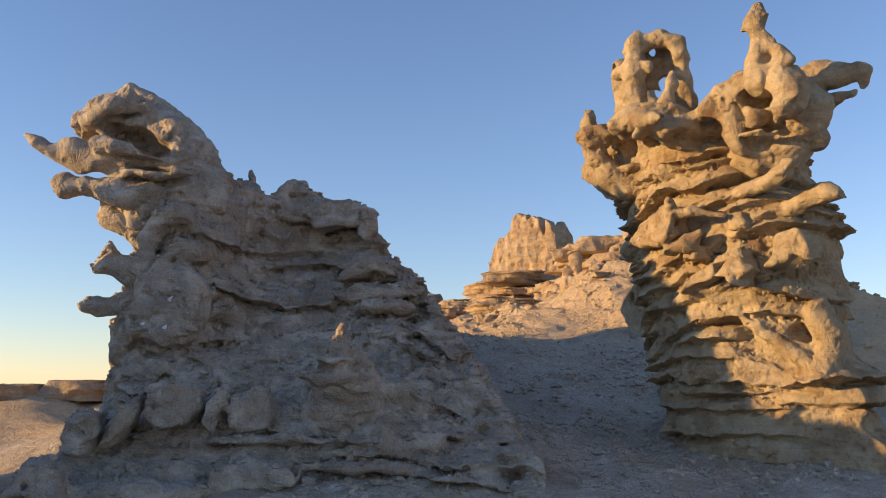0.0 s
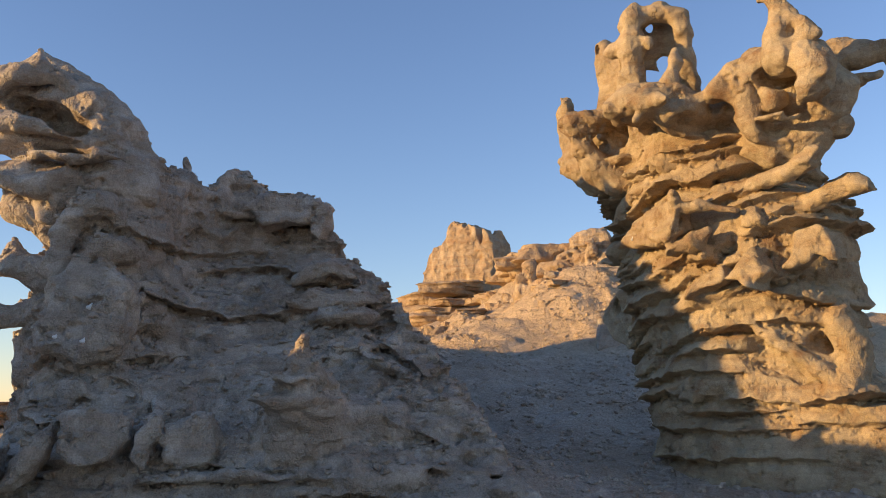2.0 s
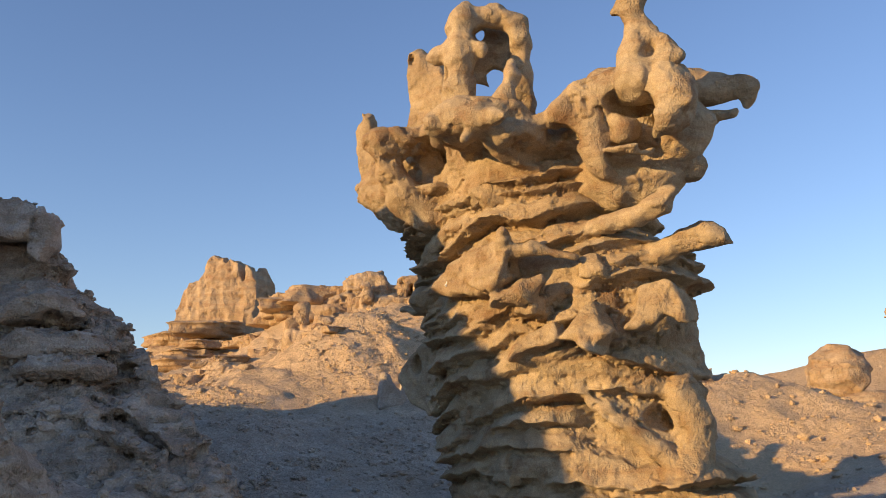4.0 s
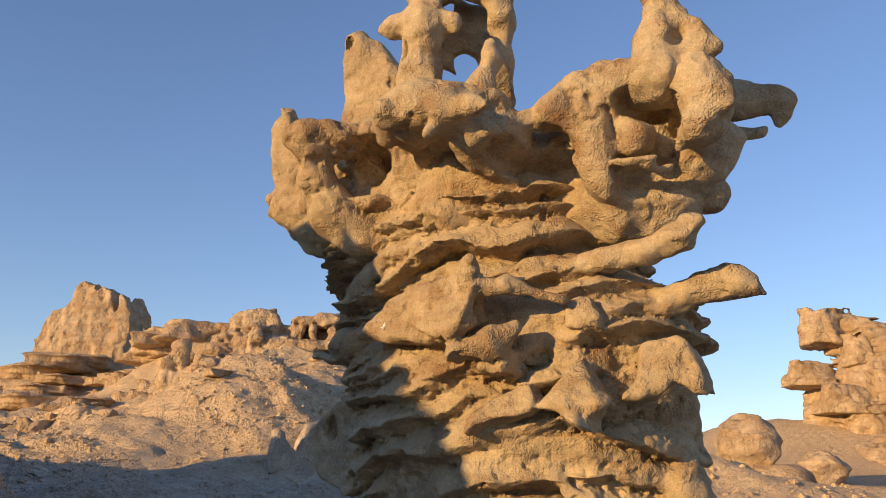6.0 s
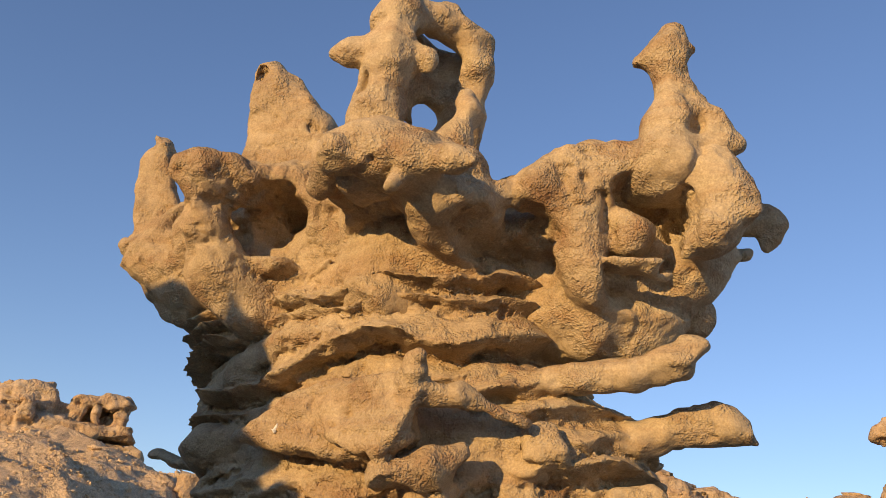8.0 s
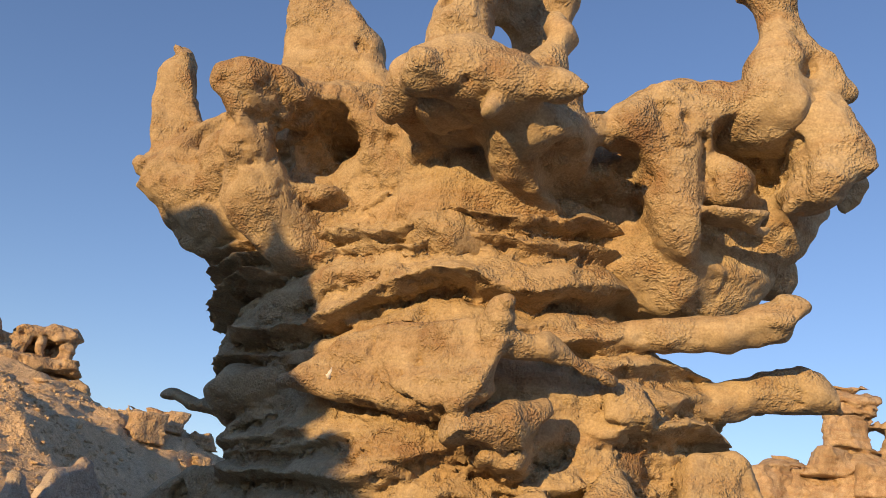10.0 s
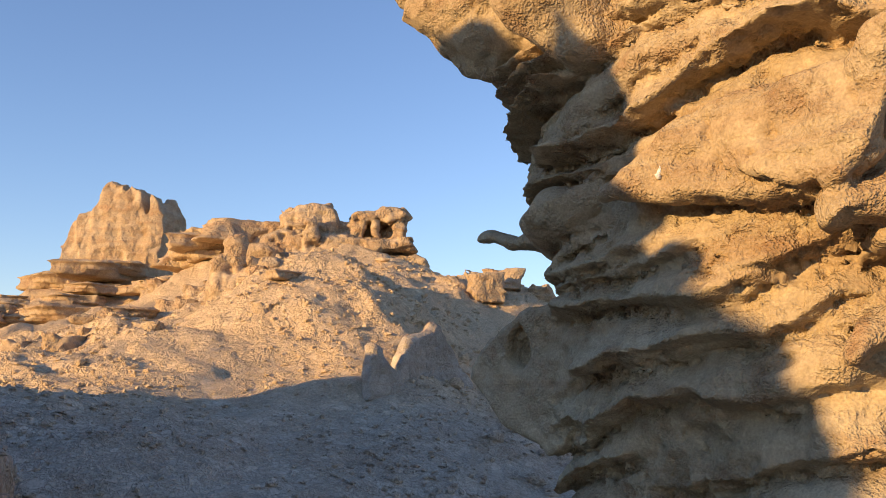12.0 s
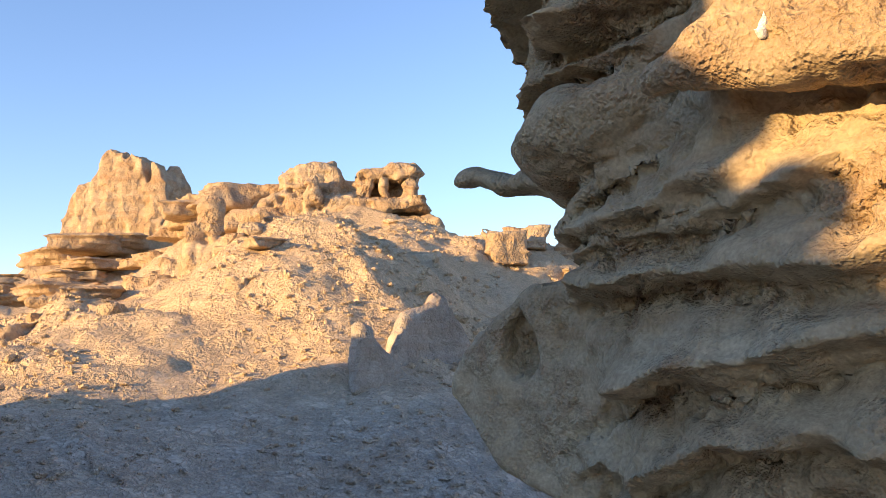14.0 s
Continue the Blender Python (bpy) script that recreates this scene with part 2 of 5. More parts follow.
    @staticmethod
    def whole(points, quads):
        """Only the pieces of skin that are large: no scraps afloat."""
        mark = np.arange(len(points))
        while True:
            low = mark[quads].min(1)
            after = mark.copy()
            for k in range(4):
                np.minimum.at(after, quads[:, k], low)
            after = np.minimum(after, after[after])
            after = after[after]
            if np.array_equal(after, mark):
                break
            mark = after
        size = np.bincount(mark, minlength=len(points))
        keep = size[mark] > 0.08 * len(points)
        number = np.cumsum(keep) - 1
        return points[keep], number[quads[keep[quads[:, 0]]]]


def chaos(p, scale, seed):
    """Noise in space, at single places."""
    rng = np.random.RandomState(seed)
    table = rng.uniform(-1, 1, 8192).astype(np.float32)
    q = p / scale
    i = np.floor(q).astype(np.int64)
    f = (q - i).astype(np.float32)
    f = f * f * (3 - 2 * f)
    total = 0
    for a in (0, 1):
        for b in (0, 1):
            for c in (0, 1):
                h = ((i[:, 0] + a) * 73856093 ^ (i[:, 1] + b) * 19349663 ^ (i[:, 2] + c) * 83492791) % 8192
                total = total + table[h] * (f[:, 0] if a else 1 - f[:, 0]) * (f[:, 1] if b else 1 - f[:, 1]) * (f[:, 2] if c else 1 - f[:, 2])
    return total


def bent(p, amount, size, seed):
    """The skin pushed about a little, so that no edge runs true."""
    return p + amount * np.stack([chaos(p, size, seed + k) + 0.5 * chaos(p, size * 0.45, seed + 9 + k) for k in range(3)], 1)


def crusted(p, q, amount, size, seed):
    """A crust of small lumps and pits over the skin, thick in places and thin in others."""
    a, b, c, d = (p[q[:, k]] for k in range(4))
    face = np.cross(c - a, d - b)
    normal = np.zeros_like(p)
    for k in range(4):
        for axis in range(3):
            normal[:, axis] += np.bincount(q[:, k], face[:, axis], len(p))
    normal /= np.linalg.norm(normal, axis=1)[:, None] + 1e-12
    count = np.bincount(q.ravel(), minlength=len(p)) + 1e-9
    soft = p
    for turn in range(7):
        middle = 0.25 * sum(soft[q[:, k]] for k in range(4))
        soft = np.stack([sum(np.bincount(q[:, k], middle[:, axis], len(p)) for k in range(4)) / count for axis in range(3)], 1)
    hollow = ((soft - p) * normal).sum(1) / (0.4 * size)
    mask = np.clip(0.05 + 1.2 * chaos(p, size * 8, seed) + 3.2 * hollow, 0.04, 2.0)
    bumps = chaos(p, size, seed + 1) + 1.1 * np.abs(chaos(p, size * 0.7, seed + 2)) - 0.4
    ledges = chaos(p * np.array([0.25, 0.25, 1.0]), size * 0.8, seed + 3)
    return p + normal * (amount * mask * (bumps + 0.9 * ledges))[:, None]


def quad_mesh(name, points, quads, material, flip=False):
    me = bpy.data.meshes.new(name)
    quads = quads[:, ::-1] if flip else quads
    me.vertices.add(len(points))
    me.vertices.foreach_set("co", np.ascontiguousarray(points, np.float32).ravel())
    me.loops.add(quads.size)
    me.loops.foreach_set("vertex_index", np.ascontiguousarray(quads, np.int32).ravel())
    me.polygons.add(len(quads))
    me.polygons.foreach_set("loop_start", np.arange(0, quads.size, 4, dtype=np.int32))
    me.update(calc_edges=True)
    me.polygons.foreach_set("use_smooth", np.ones(len(quads), bool))
    me.materials.append(material)
    return me


def bedding(seed, low, high, thin, thick):
    """A table of how far each bed of rock stands out up the face: a sharp lip at its foot over a hollow, a slope drawn back above."""
    rng = np.random.RandomState(seed)
    z, zs, out = low, [low - 1], [0.0]
    while z < high:
        t = rng.uniform(thin, thick)
        a = rng.uniform(0.2, 1.0)
        if rng.uniform() < 0.75:
            zs += [z, z + 0.07 * t + 0.008, z + 0.25 * t, z + 0.5 * t, z + 0.92 * t]
            out += [-0.3 * a, a, 0.75 * a, 0.25 * a, -0.25 * a]
        else:
            zs += [z, z + 0.5 * t, z + 0.8 * t, z + 0.93 * t]
            out += [-0.2 * a, 0.1 * a, 0.8 * a, 0.7 * a]
        z += t
    return np.array(zs), np.array(out)


def beds(zw, seed, low, high, thin, thick):
    zs, out = bedding(seed, low, high, thin, thick)
    return np.interp(zw, zs, out).astype(np.float32)


# The ground: one sheet, a dry saddle that climbs to a crumbling hill
def bump(x, y, cx, cy, rx, ry, turn=0.0):
    c, s = math.cos(radians(turn)), math.sin(radians(turn))
    u, v = (c * (x - cx) + s * (y - cy)) / rx, (c * (y - cy) - s * (x - cx)) / ry
    return np.exp(-(u * u + v * v))


def spur(x, y, cx, cy, west, east, ry):
    return np.exp(-np.where(x < cx, np.abs(x - cx) / west, np.abs(x - cx) / east) ** 1.6 - ((y - cy) / ry) ** 2)


def ground(x, y):
    z = np.interp(y, [-400, -30, 0, 2, 4, 5.5, 7.1, 8.7, 10.7, 11.6, 12.4, 14, 18, 24, 30, 45, 90, 2000],
                  [-3, -1, 0, .1, .45, .65, .85, 1.05, 1.65, 2.0, 2.1, 2.25, 2.6, 3.2, 3.2, 1.5, -1, -8])
    z = z + 1.15 * spur(x, y, 3.1, 14.4, 2.0, 1.3, 1.9) + 1.3 * spur(x, y, 4.6, 17.8, 3.0, 2.2, 2.6) + 0.9 * bump(x, y, 5.5, 21, 3.5, 3) + 1.5 * bump(x, y, 2.6, 26, 2.6, 2.0) + 0.6 * bump(x, y, 6.4, 16.2, 1.6, 1.2)
    west = np.clip((-2.6 - x) / 3.0, 0, 1)
    west = west * west * (3 - 2 * west)
    z = z * (1 - west) + west * np.interp(y, [-400, 0, 8, 14, 30, 2000], [-3, -0.1, 0.55, 1.0, 0.8, -8])
    z = z + 0.8 * bump(x, y, 3.7, 21.2, 1.6, 2.2)
    z = z + 0.55 * spur(x, y, -6.6, 15.0, 3.0, 1.6, 1.6)
    z = z - 0.75 * bump(x, y, 6.8, 11.8, 2.6, 2.6) - 0.45 * bump(x, y, 8.2, 12.9, 2.0, 1.3) + 0.22 * bump(x, y, -0.1, 8.0, 1.0, 1.1) + 0.3 * bump(x, y, 10.0, 14.8, 2.0, 1.2, -40)
    z = z + 0.3 * bump(x, y, -1.0, 8.6, 1.4, 1.6) + 0.2 * bump(x, y, 0.2, 11.3, 1.2, 0.9)
    z = z + 0.1 * bump(x, y, 13.5, 17.0, 4.5, 3.0, -40) + 1.6 * bump(x, y, 22.0, 21.5, 5, 3.5, -40) + 0.35 * bump(x, y, 9.0, 15.5, 2.0, 2.0)
    return z


def lumpy(x, y, scale, seed):
    """Smooth noise over the plan."""
    rng = np.random.RandomState(seed)
    table = rng.uniform(-1, 1, (64, 64))
    u, v = x / scale, y / scale
    i, j = np.floor(u).astype(int), np.floor(v).astype(int)
    f, g = u - i, v - j
    f, g = f * f * (3 - 2 * f), g * g * (3 - 2 * g)
    t = lambda a, b: table[a % 64, b % 64]
    return (t(i, j) * (1 - f) + t(i + 1, j) * f) * (1 - g) + (t(i, j + 1) * (1 - f) + t(i + 1, j + 1) * f) * g


def ground_rough(x, y):
    h = ground(x, y)
    bank = np.clip((y - 11.8) / 1.5, 0, 1) * np.clip((30 - y) / 5, 0, 1)
    h = h - bank * (0.16 * np.abs(lumpy(x, y, 0.7, 5)) + 0.07 * np.abs(lumpy(x + 0.6 * y, 0.5 * y, 0.3, 6)) + 0.04 * np.abs(lumpy(x, y, 0.12, 8)) - 0.09)
    step = h * 7 + 0.8 * lumpy(x, y, 0.8, 7)
    h = h + 0.03 * (np.clip((step - np.floor(step)) * 2.5, 0, 1) - (step - np.floor(step))) * (0.35 + bank)
    return h + 0.06 * lumpy(x, y, 0.9, 1) + 0.03 * lumpy(x, y, 0.37, 2) + 0.016 * lumpy(x, y, 0.13, 3) + 0.008 * lumpy(x, y, 0.06, 4)


def sheet(xs, ys):
    x, y = np.meshgrid(xs, ys, indexing="ij")
    p = np.stack([x, y, ground_rough(x, y)], -1).reshape(-1, 3)
    i = np.arange(len(xs) * len(ys)).reshape(len(xs), len(ys))
    q = np.stack([i[:-1, :-1], i[1:, :-1], i[1:, 1:], i[:-1, 1:]], -1).reshape(-1, 4)
    return p, q


def graded(stops):
    out = []
    for a, b, step in stops:
        out.append(np.arange(a, b - 1e-6, step))
    return np.concatenate(out + [[stops[-1][1]]])


xs = graded([(-2000, -200, 200), (-200, -20, 12), (-20, -4, 0.4), (-4, 7, 0.05), (7, 16, 0.15), (16, 40, 1.0), (40, 200, 16), (200, 2000, 200)])
ys = graded([(-2000, -200, 200), (-200, -10, 10), (-10, -3, 0.5), (-3, 4, 0.1), (4, 18, 0.05), (18, 30, 0.2), (30, 60, 1.0), (60, 200, 14), (200, 2000, 200)])
p, q = sheet(xs, ys)
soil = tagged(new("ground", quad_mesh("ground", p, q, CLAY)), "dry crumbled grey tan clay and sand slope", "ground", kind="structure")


# The tall fin of rock. Its own axes: u along the face, v out of it, z up
FIN = pose(2.35, 8.1, 0, 0, 0, math.degrees(math.atan2(-0.85, 0.527)))


def by_height(zz, *pairs):
    return np.interp(zz, pairs[0::2], pairs[1::2]).astype(np.float32)[None, None, :]


def fin_core(c):
    u, v, z = c.grid()
    zz = c.axes[2]
    left = by_height(zz, 0.3, -1.0, 1.1, -.72, 1.75, -.80, 2.1, -.85, 2.5, -.92, 2.7, -.86, 2.85, -.88, 3.1, -.96, 3.4, -1.0, 3.7, -1.0)
    right = by_height(zz, 0.3, 1.7, 1.1, 1.40, 1.6, 1.2, 1.8, 1.05, 2.6, 1.02, 2.95, 1.05, 3.08, .95, 3.2, .74, 3.7, .74)
    front = by_height(zz, 0.3, .35, 1.1, .14, 1.4, .12, 1.75, .20, 2.07, .23, 2.33, .37, 2.6, .40, 2.9, .43, 3.1, .43, 3.4, .47, 3.7, .47)
    rear = by_height(zz, 0.3, -1.1, 1.1, -1.0, 2.0, -.85, 3.0, -.75, 3.7, -.7)
    # low down the face turns away to the right
    turn = by_height(zz, 0.6, .30, 2.1, .30, 2.5, .18, 2.9, .06, 3.2, 0)
    front = front - turn * np.clip(u - 0.15, 0, 1.2)
    mid_u, mid_v = 0.25, -0.3
    du = np.where(u < mid_u, (mid_u - u) / (mid_u - left), (u - mid_u) / (right - mid_u))
    dv = np.where(v > mid_v, (v - mid_v) / (front - mid_v), (mid_v - v) / (mid_v - rear))
    power = np.where(u < mid_u, 2.05, 2.8).astype(np.float32)
    q = (np.abs(du) ** power + np.abs(dv) ** power) ** (1 / power)
    return np.maximum((q - 1) * 0.66, z - 3.56).astype(np.float32)


def fin_beds(c, seed):
    """Faint bedding all round; the lips and slabs that stand out are shaped one by one."""
    u, v, z = c.grid()
    rough = c.noise(0.27, seed + 1)
    rise = (np.where(u < -0.1, 0.36 * (u + 0.1), 0.03 * u) - 0.08 * c.noise(0.5, seed) - 0.03 * rough).astype(np.float32)
    zw = (z - rise + 0.10 * v).astype(np.float32)
    w = np.clip(0.5 + 1.6 * c.noise(0.42, seed + 2), 0, 1)
    # the end wall is worn smoother low down
    keen = (1 - 0.75 * np.exp(-((u + 0.5) / 0.5) ** 2 - ((z - 2.35) / 0.34) ** 2)).astype(np.float32)
    low = np.clip((2.25 - z) / 0.35, 0, 1).astype(np.float32)
    c.f += 0.11 * low * c.scoops((0.45, 0.45, 0.2), seed + 41, rise) - 0.025 * low
    c.f -= 0.040 * keen * c.slabs(zw, seed, 0.10, 0.28, 0.34) * w
    c.f -= 0.030 * keen * c.slabs(zw, seed + 5, 0.035, 0.12, 0.2) * (1 - w)
    c.f += 0.06 * keen * c.scoops((0.36, 0.36, 0.15), seed + 31, rise) + 0.05 * keen * w * c.scoops((0.17, 0.17, 0.065), seed + 32, rise) - 0.025 * keen
    c.f += 0.015 * rough


def fin_body():
    c = Clay((-1.5, -1.1, 0.6), (1.65, 0.98, 3.7), 0.0105)
    c.f = fin_core(c)
    fin_beds(c, 11)
    # thin lips round the neck, under the cap
    c.ledge((-0.66, 3.43), (-0.54, 3.46), (-0.29, 3.41), (-0.07, 3.40), (0.01, 3.42), (0.08, 3.46), (0.17, 3.45), (0.34, 3.45), (0.56, 3.49), (0.69, 3.51), (0.97, 3.52), out=.10, tall=.03, under=.06)
    c.ledge((-0.47, 3.34), (-0.34, 3.37), (-0.21, 3.37), (-0.04, 3.34), (0.07, 3.39), (0.21, 3.38), (0.48, 3.38), (0.60, 3.41), (0.77, 3.42), out=.08, tall=.035, under=.05)
    # the broad smooth lobe and the lip that sweeps down from it
    c.ledge((-0.36, 3.10), (-0.28, 3.13), (-0.17, 3.18), (-0.08, 3.21), (0.03, 3.24), (0.15, 3.23), (0.27, 3.20), (0.39, 3.19), (0.51, 3.23), (0.62, 3.25), (0.74, 3.30), (0.88, 3.31), out=.17, tall=.12, under=.09)
    c.ledge((-0.09, 3.10), (0.14, 3.09), (0.30, 3.08), (0.44, 3.11), out=.07, tall=.03)
    c.ledge((0.38, 3.05), (0.49, 3.05), (0.66, 3.09), (0.84, 3.14), out=.13, tall=.05, under=.08)
    c.ledge((0.62, 2.98), (0.75, 3.01), (0.93, 3.05), (1.08, 3.06), (1.23, 3.03), out=.10, tall=.05, under=.06)
    c.ledge((0.86, 2.90), (0.98, 2.96), (1.12, 2.96), (1.28, 2.97), out=.10, tall=.06, under=.06)
    c.ledge((0.69, 2.77), (0.83, 2.79), (1.00, 2.85), (1.15, 2.84), out=.13, tall=.05, under=.07)
    # the shaded end wall
    c.ledge((-1.14, 3.42), (-0.96, 3.42), (-0.77, 3.43), (-0.62, 3.42), out=.11, tall=.05)
    c.ledge((-1.12, 3.32), (-1.07, 3.36), (-0.83, 3.36), (-0.58, 3.34), out=.10, tall=.04)
    c.ledge((-1.14, 3.18), (-1.03, 3.23), (-0.81, 3.28), (-0.64, 3.30), out=.14, tall=.05, under=.07)
    c.ledge((-0.80, 3.08), (-0.62, 3.05), (-0.46, 3.06), (-0.31, 3.11), out=.17, tall=.03, under=.09)
    c.ledge((-1.01, 2.95), (-0.89, 3.00), (-0.63, 2.98), out=.11, tall=.05, under=.06)
    c.ledge((-0.89, 2.66), (-0.58, 2.68), (-0.37, 2.70), out=.07, tall=.04, under=.04)
    # a finger of stone, the beak, and the arm above it
    c.limb((-.75, -.02, 2.77, .07), (-.92, -.05, 2.80, .05), (-1.06, -.09, 2.83, .042), (-1.17, -.12, 2.855, .042), k=0.015, flat=0.6)
    c.limb((.75, .16, 2.93, .10), (1.05, .11, 2.97, .085), (1.22, .11, 3.02, .085), (1.33, .09, 3.04, .095), (1.40, .08, 3.02, .07), (1.49, .06, 2.99, .018), k=0.03, flat=0.8)
    c.limb((.60, .34, 3.10, .07), (.85, .36, 3.13, .07), (1.05, .38, 3.15, .075), (1.18, .40, 3.19, .08), (1.27, .41, 3.26, .05), k=0.02, flat=0.8)
    # the nose of the end wall and the leaf-shaped slab beside it
    c.blob((-.70, .08, 2.86), (.25, .20, .085), tip=-8, turn=30, k=0.03)
    c.plate(((-0.44, 2.84), (-0.27, 3.00), (-0.15, 3.04), (0.10, 3.06), (0.27, 3.06), (0.28, 2.85), (0.19, 2.78), (0.03, 2.76), (-0.10, 2.79), (-0.24, 2.80)), .50, .15, along=.22, up=-.05, edge=.025, k=.008)
    c.plate(((-0.13, 2.99), (0.08, 3.05), (0.30, 3.05), (0.35, 2.97), (0.30, 2.83), (0.19, 2.76), (0.06, 2.78), (-0.06, 2.83), (-0.11, 2.90)), .595, .14, along=.42, up=-.06, edge=.022, k=.006)
    c.limb((.27, .68, 3.02, .05), (.32, .74, 3.06, .045), (.35, .78, 3.09, .025), k=0.02)
    c.limb((.36, .66, 2.98, .07), (.48, .60, 2.97, .06), (.66, .50, 2.92, .03), k=0.02, flat=0.8)
    c.limb((.30, .62, 2.90, .06), (.50, .52, 2.88, .08), (.66, .44, 2.86, .06), k=0.03, dig=True)
    c.limb((-.30, .50, 2.74, .035), (-.05, .56, 2.72, .045), (.14, .62, 2.71, .05), (.36, .62, 2.80, .06), k=0.015, dig=True)
    c.limb((-.25, .46, 2.87, .06), (-.44, .46, 2.85, .025), k=0.03)
    c.blob((-.38, .46, 2.78), (.13, .12, .035), k=0.02, dig=True)
    c.limb((.22, .60, 2.72, .035), (.36, .58, 2.76, .06), (.46, .56, 2.80, .03), k=0.015, flat=0.7)
    # blocks and lips below the leaf
    c.ledge((-0.81, 2.62), (-0.57, 2.62), (-0.44, 2.64), (-0.30, 2.68), (-0.21, 2.70), out=.06, tall=.03, under=.04)
    c.ledge((0.00, 2.60), (0.17, 2.64), (0.23, 2.68), out=.11, tall=.08, under=.06)
    c.ledge((0.26, 2.62), (0.37, 2.61), (0.43, 2.64), out=.13, tall=.09, under=.06)
    c.ledge((0.38, 2.57), (0.55, 2.57), (0.66, 2.62), (0.73, 2.65), out=.12, tall=.08, under=.07)
    c.ledge((-0.83, 2.55), (-0.58, 2.54), (-0.42, 2.53), (-0.25, 2.51), (-0.10, 2.55), (0.00, 2.58), out=.11, tall=.14, under=.06)
    c.ledge((-0.66, 2.33), (-0.36, 2.40), (-0.19, 2.43), (-0.04, 2.43), (0.17, 2.53), out=.08, tall=.07, under=.05)
    c.ledge((0.17, 2.45), (0.29, 2.47), (0.41, 2.50), (0.48, 2.54), out=.08, tall=.05)
    c.ledge((0.42, 2.38), (0.53, 2.39), (0.71, 2.43), (0.84, 2.45), out=.12, tall=.07, under=.07)
    c.plate(((0.25, 2.64), (0.30, 2.71), (0.40, 2.73), (0.44, 2.71), (0.40, 2.60), (0.27, 2.61)), .46, .18, along=.05, up=-.15, edge=.03, k=.012)
    c.plate(((0.65, 2.93), (0.72, 2.95), (0.78, 2.95), (0.83, 2.86), (0.82, 2.80), (0.72, 2.80), (0.65, 2.82)), .36, .16, along=-.12, up=-.1, edge=.04, k=.012)
    c.plate(((0.53, 2.46), (0.60, 2.54), (0.66, 2.66), (0.71, 2.69), (0.76, 2.60), (0.84, 2.47), (0.74, 2.45), (0.60, 2.45)), .36, .18, along=-.05, up=-.35, edge=.025, k=.01)
    c.plate(((0.90, 2.70), (0.98, 2.76), (1.11, 2.79), (1.19, 2.70), (1.24, 2.53), (1.17, 2.52), (1.08, 2.58), (0.97, 2.50), (0.88, 2.50), (0.93, 2.60)), .15, .16, along=-.25, up=-.10, edge=.03, k=.015)
    c.plate(((0.21, 2.43), (0.32, 2.50), (0.45, 2.56), (0.49, 2.56), (0.54, 2.46), (0.44, 2.41), (0.21, 2.36)), .40, .16, along=.02, up=-.35, edge=.03, k=.012)
    c.blob((.86, .30, 2.66), (.08, .16, .12), k=0.03, dig=True)
    c.blob((1.04, .26, 2.46), (.13, .14, .06), k=0.03, dig=True)
    c.blob((.50, .40, 2.67), (.09, .10, .04), tip=-25, k=0.02, dig=True)
    # lips that sweep down the nose
    c.ledge((-0.73, 2.33), (-0.41, 2.35), (-0.28, 2.37), (-0.14, 2.40), out=.06, tall=.10, under=.04)
    c.ledge((-1.04, 2.10), (-0.89, 2.14), (-0.73, 2.16), out=.10, tall=.04)
    c.ledge((-0.72, 2.09), (-0.66, 2.15), (-0.47, 2.25), (-0.27, 2.26), (-0.14, 2.24), out=.12, tall=.06, under=.07)
    c.ledge((-0.16, 2.23), (-0.05, 2.25), (0.08, 2.28), (0.22, 2.32), out=.09, tall=.08, under=.05)
    c.ledge((-0.87, 1.91), (-0.72, 2.00), (-0.58, 2.06), (-0.51, 2.07), out=.11, tall=.05, under=.06)
    c.ledge((-0.37, 1.98), (-0.05, 2.05), (0.13, 2.10), (0.23, 2.12), out=.10, tall=.07, under=.06)
    c.ledge((-0.86, 1.80), (-0.65, 1.80), (-0.43, 1.88), out=.08, tall=.05)
    c.blob((-.28, .30, 2.11), (.12, .14, .07), k=0.02, dig=True)
    c.blob((.28, .26, 1.90), (.16, .12, .05), k=0.03, dig=True)
    c.blob((.30, .16, 1.43), (.18, .10, .035), k=0.02, dig=True)
    c.blob((-.02, .42, 2.34), (.07, .08, .04), tip=-20, k=0.03, dig=True)
    c.plate(((-1.27, 2.31), (-1.22, 2.41), (-1.10, 2.49), (-0.96, 2.56), (-0.84, 2.58), (-0.73, 2.38), (-0.74, 2.13), (-0.89, 2.03), (-1.03, 2.10), (-1.13, 2.16)), -.14, .13, along=.25, edge=.03, k=.04)
    c.limb((-1.0, -.12, 2.50, .06), (-1.16, -.20, 2.42, .05), k=0.04)
    c.blob((-1.02, -0.08, 2.42), (.05, .10, .085), tip=-20, k=0.03, dig=True)
    # the sunlit S-shaped lip, the hollow slope under it and the ledges at its foot
    c.limb((.34, .20, 1.98, .07), (.55, .10, 1.92, .13), (.78, -.02, 1.80, .13), k=0.08, dig=True)
    c.ledge((0.20, 2.08), (0.36, 2.14), (0.53, 2.13), (0.61, 2.08), (0.71, 1.97), (0.87, 1.80), (1.08, 1.67), out=.20, tall=.05, under=.12)
    c.limb((.55, .16, 2.10, .05), (.72, .06, 1.97, .05), (.88, -.04, 1.81, .05), (1.06, -.12, 1.69, .05), k=0.03)
    c.ledge((0.69, 2.39), (0.81, 2.34), (0.92, 2.30), (1.03, 2.26), out=.16, tall=.08, under=.10)
    c.ledge((0.64, 2.15), (0.77, 2.15), (0.93, 2.11), out=.18, tall=.09, under=.12)
    c.blob((.92, -.06, 1.98), (.10, .24, .09), tip=40, k=0.03, dig=True)
